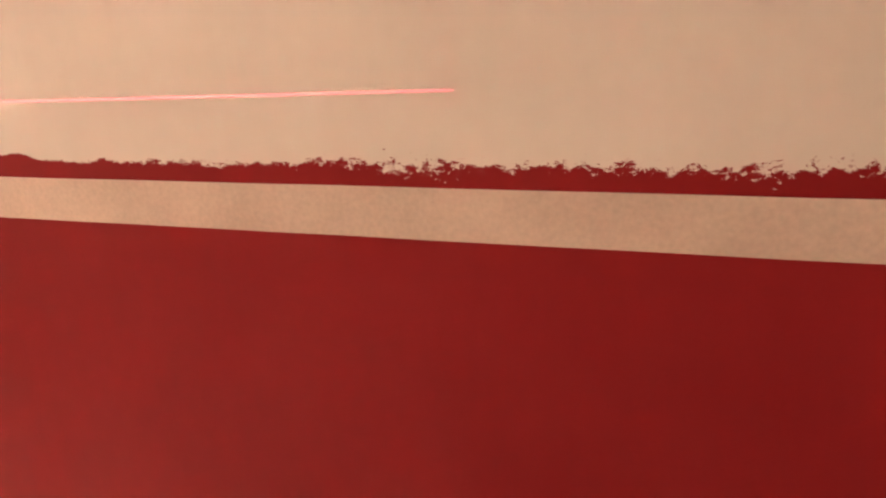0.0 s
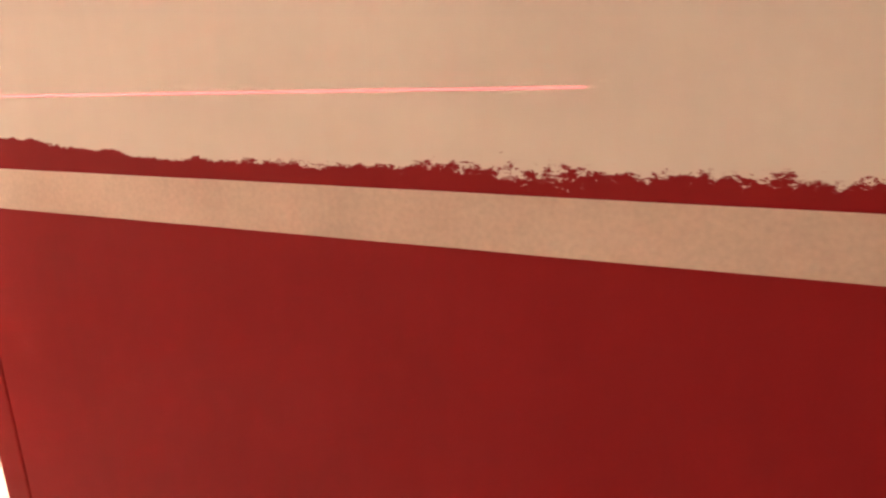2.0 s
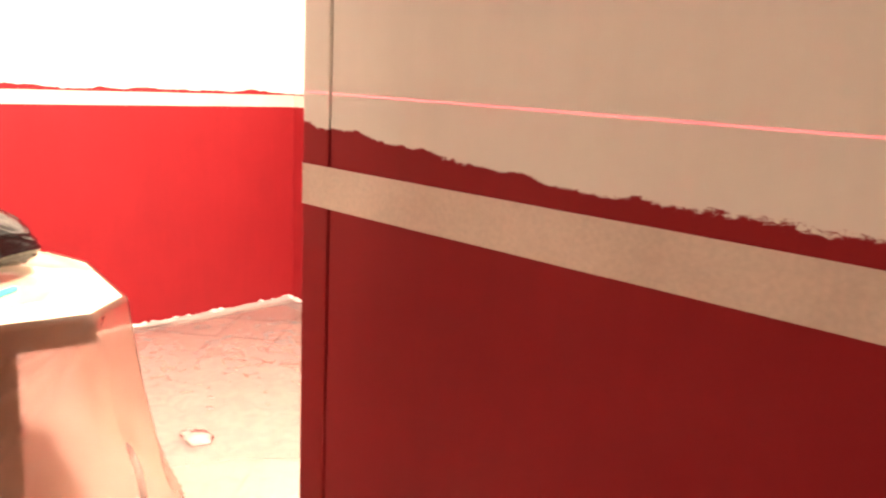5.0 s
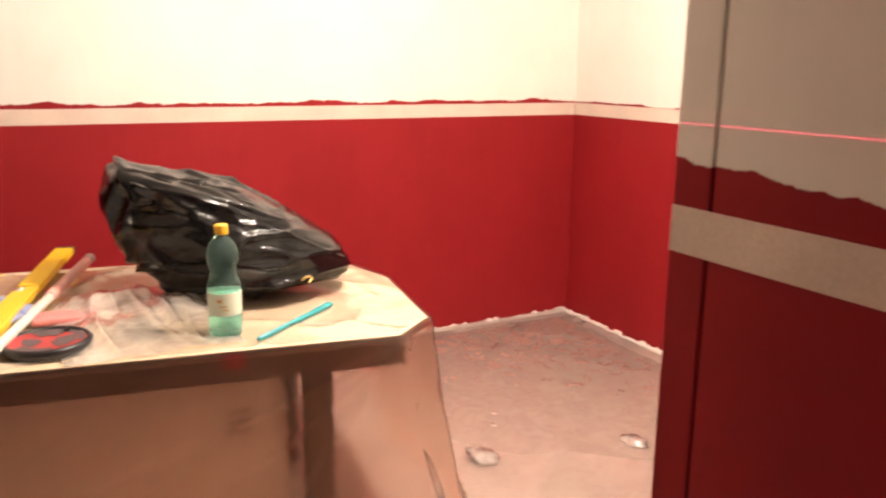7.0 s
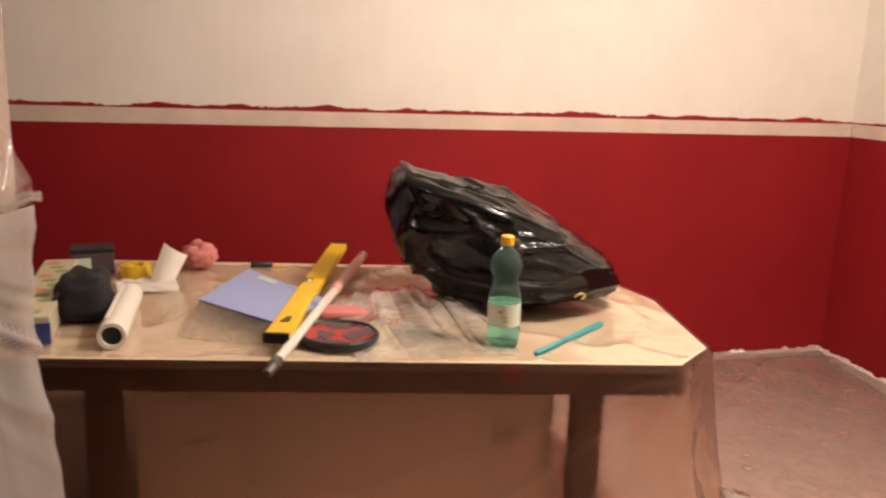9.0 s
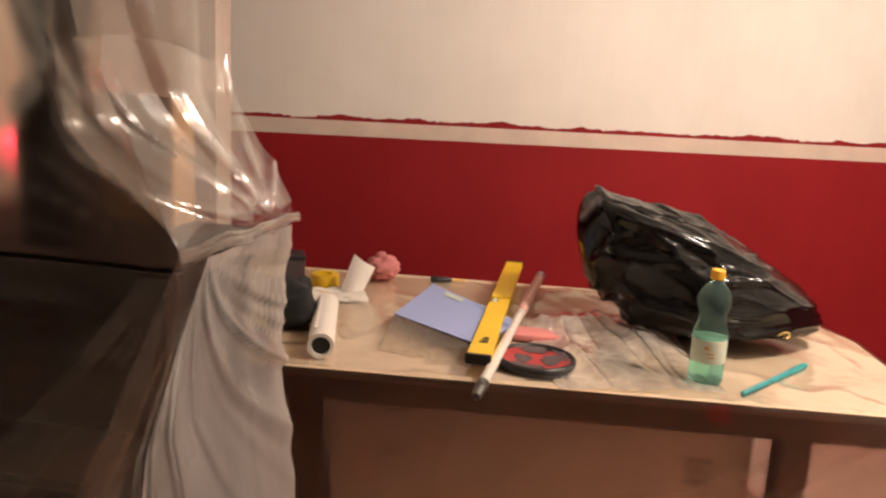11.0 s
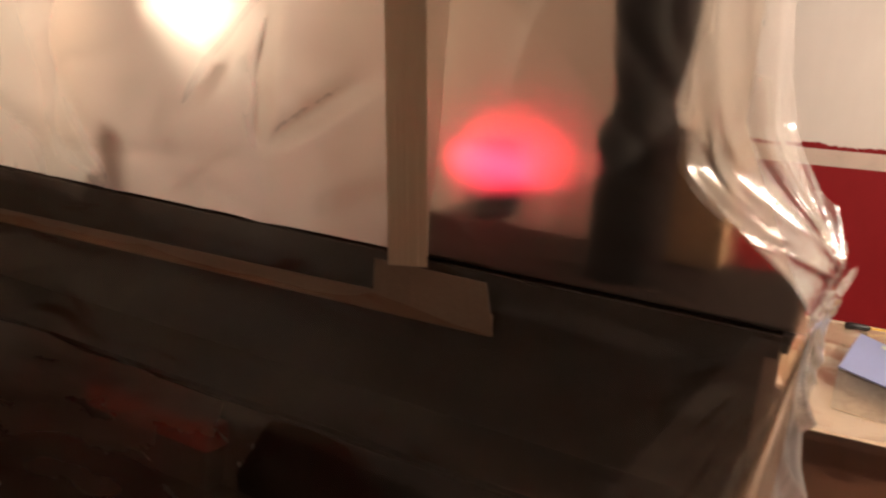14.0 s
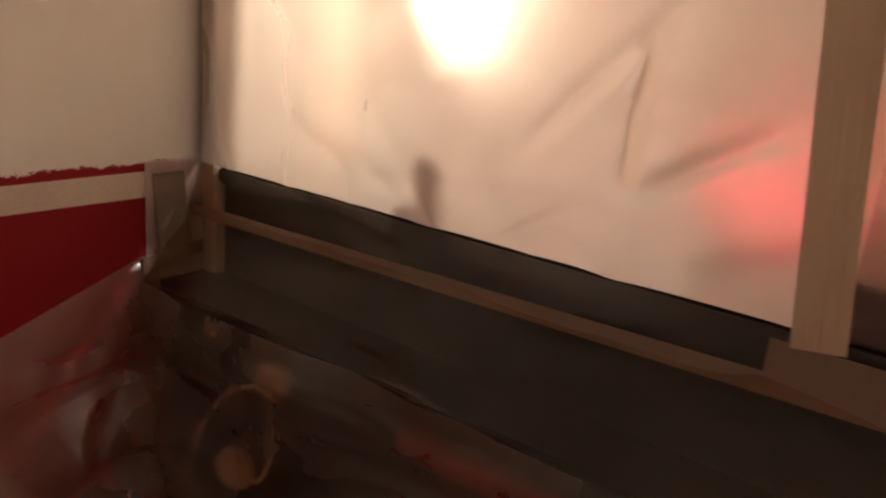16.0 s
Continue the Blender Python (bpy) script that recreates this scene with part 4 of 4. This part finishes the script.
def pleat(s, z, s0, z0, s1, z1, high):
    """A soft fold pressed into the sheet along a straight line."""
    ds, dz = s1 - s0, z1 - z0
    n = math.hypot(ds, dz)
    k = max(0, min(1, ((s - s0) * ds + (z - z0) * dz) / n ** 2))
    d = ((s - s0) * dz - (z - z0) * ds) / n
    far = math.hypot(s - s0 - k * ds, z - z0 - k * dz)
    return high * math.exp(-(far / 0.03) ** 2) * (0.5 + 0.5 * math.tanh(d / 0.008)) * min(1, 4 * k * (1.2 - k))


def fan(a, r, k, seed):
    """Narrow raised pleats that run out unevenly from one point: by the angle and the distance from it."""
    t = a * k + 0.7 * fnoise(a * 1.7, seed) + 0.12 * fnoise(r * 2.5, seed + 3, a)
    n = math.floor(t)
    return max(0.0, 1 - abs(t - n - 0.5) * 4.6) * (0.35 + 1.1 * abs(fnoise(n * 1.37 + 0.4, seed * 2.1)) * 2)


def upper(u, v, s0=0.12, s1=2.08):
    """v: 0 at the ceiling, 1 on the ledge."""
    z = CEIL - 0.005 - (CEIL - 0.01 - LEDGE) * v
    if s0 < 0.3:
        s0 *= min(1, max(0, (z - 1.235) / 0.25))
    s = s0 + (s1 - s0) * u
    o = -0.02 + 0.035 * v + 0.012 * fnoise(s * 1.6, z * 1.2) * (1 - v) + 0.010 * ridge(s * 1.5 + z * 1.1, z * 1.4 - s, 3) ** 5 + 0.006 * ridge(s * 3.1 - z * 1.7, z * 2.4 + s, 7) ** 5 + 0.003 * fnoise(s * 6, z * 3)
    r = math.hypot(s, z - 1.24)
    o += 0.011 * fan(math.atan2(z - 1.225, s + 0.01), r, 5.0, 9) * math.exp(-r / 0.4) * min(1, r / 0.05)
    o += pleat(s, z, 0.93, 1.345, 0.72, 1.47, 0.03) + pleat(s, z, 0.93, 1.345, 0.91, 1.60, 0.025) + pleat(s, z, 1.15, 1.38, 0.88, 1.66, 0.02) + pleat(s, z, 0.93, 1.345, 1.5, 1.30, 0.006)
    return bar(s, o, z)


for s0, s1, n, words in ((0.12, 0.625, 60, "hazy plastic dust sheet hung beside the turned post"), (0.575, 2.08, 140, "hazy plastic dust sheet hung above the long bar")):
    ob = part("hanging_film", grid(lambda u, v: upper(u, v, s0, s1) + OUT * (0.006 if s0 > 0.3 else 0), n, 100), M_FILM_UP if s0 > 0.3 else M_FILM_POST, None, "", True)
    tagged(ob, words, "plastic sheet")
EDGE = ((0.0, -0.085), (0.70, -0.034), (0.95, -0.003), (1.12, -0.010), (1.22, -0.023), (1.27, -0.018), (1.324, 0.01), (1.47, 0.10), (1.65, 0.124), (2.65, 0.19))


def end_film(u, v):
    """The bundled end of the sheet that wraps round the bar's corner."""
    z = CEIL - 0.005 - (CEIL - 0.012) * v
    end = steps(z, EDGE)
    if z > 1.235:
        start, o0 = 0.20 * (lambda k: k * k * (3 - 2 * k))(min(1, (z - 1.235) / 0.20)), 0.02
    else:
        start, o0 = 0.0 + 0.27 * (1.235 - z), 0.03 + 0.12 * min(1, (1.235 - z) / 0.3)
    s = start + (end - start) * u
    tight = math.exp(-((z - 1.235) / 0.05) ** 2)
    o = o0 + (-0.36 - o0) * u ** 1.5
    if z > 1.235:
        ds, dz = (u - 0.8) * 0.42, z - 1.235
        r, a = math.hypot(ds, dz), math.atan2(dz, ds)
        f = min(1, r / 0.10) * (0.024 * fan(a, r, 2.0, 1) + 0.007 * fan(a, r, 3.1, 5) * math.exp(-r / 0.5)) + 0.012 * fnoise(u * 2.4, z * 2.2, 8)
        f += 0.016 * ridge(u * 1.5 - z * 1.4, z * 1.1 + u, 5) ** 4
    else:
        ds, dz = (u - 0.32) * 0.5, 1.235 - z
        r, a = math.hypot(ds, dz), math.atan2(dz, ds)
        f = min(1, r / 0.15) * (0.024 * fan(a, r, 3.6, 2) + 0.010 * fan(a, r, 6.5, 7)) + 0.02 * fnoise(u * 2.5, z * 0.9, 4) * min(1, r / 0.2)
    f *= 1 - 0.45 * tight
    return bar(s - f * (0.15 + 0.5 * u), o + f * (1 - 0.6 * u), z)


SPLIT = (CEIL - 0.005 - 1.225) / (CEIL - 0.012)
wrap = thing("gathered_film", Matrix.Translation(bar(0.05, -0.1, 0)), "gathered clear plastic film wrapped round the bar's end", "plastic sheet")
part("upper_sheet", grid(lambda u, v: end_film(u, v * SPLIT), 210, 200), M_FILM_CLEAR, wrap, "", True).visible_shadow = False
part("front_sheet", grid(lambda u, v: end_film(u * 0.36, SPLIT + v * (1 - SPLIT)), 90, 120), M_FILM_DRAPE, wrap, "", True).visible_shadow = False
part("side_sheet", grid(lambda u, v: end_film(0.36 + 0.64 * u, SPLIT + v * (1 - SPLIT)), 110, 120), M_FILM_FOLD, wrap, "", True).visible_shadow = False


def knot(u, v):
    """Crumpled film where the sheet is drawn tight over the corner."""
    a = 2 * math.pi * v
    r = 0.004 + 0.006 * math.sin(math.pi * min(1, 0.1 + 0.9 * u)) + 0.002 * math.sin(a * 6 + u * 5) + 0.004 * ridge(u * 4, math.cos(a) * 2, math.sin(a) * 2 + 3) ** 2
    return bar(-0.005 - 0.035 * u + r * 0.5 * math.cos(a), 0.03 - 0.385 * u, 1.242 + r * math.sin(a) + 0.01 * fnoise(u * 5, 2))


part("inner_fold", grid(lambda u, v: end_film(0.12 + 0.86 * u, SPLIT * (0.80 + 0.195 * v) - 0.03 * SPLIT * math.sin(2.6 * u + 0.4)) + OUT * (0.012 - 0.02 * u) + ALONG * 0.012 * u, 110, 60), M_FILM_CLEAR, wrap, "", True).visible_shadow = False
part("knot", grid(knot, 60, 40), M_FILM_CLEAR, wrap, "", True).visible_shadow = False


def lower(u, v, s0=0.0, s1=2.09, lift=0.0):
    s = s0 + (s1 - s0) * u
    z = 1.212 - 1.2 * v
    o = steps(-z, ((-1.215, 0.012), (-1.15, 0.034), (-1.08, 0.06), (-0.945, 0.185), (-0.90, 0.20), (0, 0.30))) + lift
    k = min(1, max(0.25, (1.09 - z) / 0.12))
    w = 0.012 * math.sin(s * 4 - z * 13 + 3 * fnoise(s * 2, z * 2)) * 0.7 + 0.010 * ridge(s * 1.1 + z * 3.4, z * 3.6 - s * 0.5, 6) ** 2 + 0.008 * fnoise(s * 7, z * 7)
    w += 0.010 * pinch(s, z, 15) * math.exp(-math.hypot(s, z - 1.2) / 0.4) + 0.005 * ridge(s * 2.5 + z * 7, z * 6 - s * 1.5, 2) ** 2
    w += 0.007 * math.sin(z * 62 - s * 8 + 4 * fnoise(s * 1.7, z * 3, 9)) * max(0.0, fnoise(s * 1.3, z * 4, 4) + 0.45) * min(1, max(0, (z - 0.93) / 0.05))
    return bar(s, o + k * 1.4 * w, z)


sheet = thing("counter_film", Matrix.Translation(bar(1.0, 0.2, 0)), "wrinkled clear film hanging down the bar's front", "plastic sheet")
part("worktop_part", grid(lambda u, v: lower(u, v * 0.245), 230, 50), M_FILM_APRON, sheet, "", True)
part("hanging_part", grid(lambda u, v: lower(u, 0.245 + v * 0.755), 230, 100), M_FILM_LOW, sheet, "", True)
tagged(part("counter_film", grid(lambda u, v: lower(u, 0.225 + 0.775 * v, 0.75 + 0.1 * fnoise(v * 3, 1), 2.09, 0.012) + OUT * 0.012 * fnoise(u * 5, v * 5, 3), 120, 110), M_FILM_SIDE, None, "", True), "second creased film layer over the bar's front", "plastic sheet")


def corner_pleats(u, v):
    """Film pulled from the bar's corner down across its front in long straight pleats."""
    z = 1.205 - 1.15 * v
    s = 0.015 + (0.03 + 0.62 * (1.235 - z)) * u
    r, a = math.hypot(s, 1.235 - z), math.atan2(1.235 - z, s)
    f = min(1, r / 0.2) * (0.020 * fan(a, r, 5.5, 2) + 0.010 * fan(a, r, 9.0, 6)) * (1 - 0.8 * u)
    return lower(s / 2.09, (1.212 - z) / 1.2) + OUT * (0.008 + f)


part("corner_pleats", grid(corner_pleats, 110, 110), M_FILM_PLEAT, sheet, "", True).visible_shadow = False


def side_drape(u, v):
    """The film's spare width, spread against the wall beside the bar."""
    off = 0.15 + 1.0 * u
    top = 1.0 - 0.36 * (off - 0.15)
    z = top * (1 - v) + 0.01
    s = 2.085 - (0.05 + 0.5 * v) * (1 - 0.5 * u) * v ** 0.5 + 0.04 * ridge(off * 2 + z * 2, z * 3 - off, 4) ** 3 * v - 0.05 * fnoise(off * 5, z * 5) * v + 0.02 * ridge(off * 6, z * 6, 8) ** 2 * v
    return bar(s, off, z)


tagged(part("side_film", grid(side_drape, 70, 70), M_FILM_SIDE, None, "", True), "loose clear film draped against the wall by the bar", "plastic sheet")


# Darker copy of masking_tape: shade and the dark bar put into its colour.
M_TAPE_DIM = plain("dimmed_masking_tape", (0.28, 0.205, 0.15), 0.6, vary=0.16, scale=40, relief=0.35)


def bar_tape(name, quad, label):
    """A flat piece of tape on the film, from four corners in bar places."""
    bm = bmesh.new()
    a, b, c, d = [bar(*q) for q in quad]
    n, up = 24, []
    for i in range(n + 1):
        lo, hi = a.lerp(b, i / n), d.lerp(c, i / n)
        w = OUT * 0.002 * fnoise(i * 0.6, lo.z * 9)
        up.append([bm.verts.new(p + w + OUT * o) for o in (0, 0.0012) for p in (lo, hi)])
    for p, q in zip(up, up[1:]):
        for i, j in ((0, 1), (1, 3), (3, 2), (2, 0)):
            bm.faces.new((p[i], p[j], q[j], q[i]))
    bm.faces.new([up[0][k] for k in (0, 1, 3, 2)]), bm.faces.new([up[-1][k] for k in (0, 2, 3, 1)])
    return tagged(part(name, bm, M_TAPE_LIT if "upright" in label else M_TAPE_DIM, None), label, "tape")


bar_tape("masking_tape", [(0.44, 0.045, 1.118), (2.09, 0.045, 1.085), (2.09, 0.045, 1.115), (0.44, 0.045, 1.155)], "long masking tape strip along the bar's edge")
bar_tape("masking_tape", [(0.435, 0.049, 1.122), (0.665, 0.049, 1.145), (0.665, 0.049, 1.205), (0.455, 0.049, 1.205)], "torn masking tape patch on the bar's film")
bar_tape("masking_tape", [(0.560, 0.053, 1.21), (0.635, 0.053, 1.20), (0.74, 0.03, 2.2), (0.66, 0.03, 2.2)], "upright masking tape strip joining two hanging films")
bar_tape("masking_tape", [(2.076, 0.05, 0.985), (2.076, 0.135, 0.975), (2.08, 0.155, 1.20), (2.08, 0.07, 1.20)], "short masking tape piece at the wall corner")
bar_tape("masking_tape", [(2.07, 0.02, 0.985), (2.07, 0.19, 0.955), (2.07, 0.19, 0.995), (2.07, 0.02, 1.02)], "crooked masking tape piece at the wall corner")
tagged(part("corner_film", grid(lambda u, v: bar(2.088 - 0.008 * abs(fnoise(u * 4, v * 4)), 0.012 + 0.16 * u, 0.93 + 0.30 * v), 14, 20), M_FILM_FOLD, None, "", True), "scrap of film taped over the wall corner", "plastic sheet")
structure("pier", bprism([(1.88, -0.15), (2.099, -0.15), (2.099, -0.30), (1.88, -0.30)], LEDGE + 0.001, CEIL, 0.006), M_TAN, "tan wooden pier behind the hanging film")
structure("trim", bprism([(2.035, 0.012), (2.098, 0.012), (2.098, -0.13), (2.035, -0.13)], 0.93, CEIL, 0.004), M_TRIM, "cream wooden strip on the wall's end")

# ---- plugs and leads under the film ----
M_IVORY = plain("ivory_plastic", (0.62, 0.52, 0.42), 0.45, scale=40)
plug = thing("extension_socket", Matrix.Translation(bar(1.66, 0.125, 0.80)), "ivory extension socket with a lead", "socket")
local("block", lathe([(0.03, -0.022), (0.045, -0.012), (0.048, 0.01), (0.03, 0.024)], 24, m=Matrix.Rotation(radians(80), 4, "Y")), M_IVORY, plug, "", True)
pts = smooth_line([ALONG * 0.03 + Vector((0, 0, -0.02)), OUT * 0.03 + ALONG * 0.14 + Vector((0, 0, -0.08)), OUT * 0.04 + ALONG * 0.25 + Vector((0, 0, -0.26)), OUT * 0.04 + ALONG * 0.30 + Vector((0, 0, -0.5))], 8)
local("lead", tube(pts, 0.006), M_IVORY, plug, "", True)
plug2 = thing("round_plug", Matrix.Translation(bar(1.78, 0.135, 0.53)), "round ivory plug with a lead", "plug")
local("disc", lathe([(0.05, -0.012), (0.056, 0), (0.052, 0.016), (0.04, 0.018), (0.036, 0.006), (0.001, 0.006)], 28, m=Matrix.Rotation(radians(85), 4, "Y")), M_IVORY, plug2, "", True)
pts = smooth_line([-ALONG * 0.04, OUT * 0.03 - ALONG * 0.12 + Vector((0, 0, 0.03)), OUT * 0.03 - ALONG * 0.16 + Vector((0, 0, 0.12)), OUT * 0.01 - ALONG * 0.13 + Vector((0, 0, 0.22))], 8)
local("lead", tube(pts, 0.006), M_IVORY, plug2, "", True)
M_REDCASE = plain("red_case", (0.3, 0.02, 0.02), 0.5, vary=0.2, scale=30)
cm = Matrix(((ALONG.x, OUT.x, 0, 0), (ALONG.y, OUT.y, 0, 0), (0, 0, 1, 0), (0, 0, 0, 1)))
case = thing("red_tool_case", Matrix.Translation(bar(1.10, 0.135, 0.72)), "red and black tool case against the bar's front", "case")
local("body", boxed((-0.16, -0.03, 0), (0.16, 0.02, 0.08), 0.008, cm), M_BLACK, case)
local("band", boxed((-0.17, -0.032, 0.081), (0.17, 0.025, 0.13), 0.01, cm), M_REDCASE, case, "red lid")
M_YSTICK = plain("yellow_sticker", (0.5, 0.35, 0.04), 0.5, scale=30)
bm = boxed((-0.02, 0.0, -0.03), (0.02, 0.002, 0.03), 0, cm)
bmesh.ops.translate(bm, verts=bm.verts, vec=bar(1.93, 0.102, 0.83))
tagged(part("yellow_sticker", bm, M_YSTICK, None), "small yellow sticker under the film", "sticker")

# ---- floor tiles ----
TILE = 0.33
tile_me = mesh("tile", boxed((0.004, 0.004, -0.0118), (TILE - 0.004, TILE - 0.004, 0.0), 0.002), M_TILE)
flooring = [o for o in scene.objects if o.name == "floor"][0]
ta, tb = Vector((0.765, 0.645, 0)), Vector((-0.645, 0.765, 0))
for i in range(-16, 16):
    for j in range(-16, 16):
        at = ta * (-1.15 + i * TILE) + tb * (2.58 + j * TILE)
        mid = at + (ta + tb) * TILE / 2
        if FAR_X - 0.1 < mid.x < 0.1 and -1.3 < mid.y < RIGHT_Y + 0.1:
            m = Matrix.Translation(at) @ Matrix.Rotation(math.atan2(ta.y, ta.x), 4, "Z")
            me = tile_me
            if mid.x < FAR_X + 0.24 or mid.y > RIGHT_Y - 0.24:
                bm = boxed((0.004, 0.004, -0.0118), (TILE - 0.004, TILE - 0.004, 0.0), 0.002, m)
                for p, n in (((FAR_X + 0.001, 0, 0), (-1, 0, 0)), ((0, RIGHT_Y - 0.001, 0), (0, 1, 0))):
                    bmesh.ops.bisect_plane(bm, geom=bm.verts[:] + bm.edges[:] + bm.faces[:], plane_co=p, plane_no=n, clear_outer=True)
                if not bm.faces:
                    continue
                bmesh.ops.transform(bm, matrix=m.inverted(), verts=bm.verts)
                me = mesh("tile", bm, M_TILE)
            ob = new("tile", me)
            ob.parent = flooring
            ob.matrix_world = m
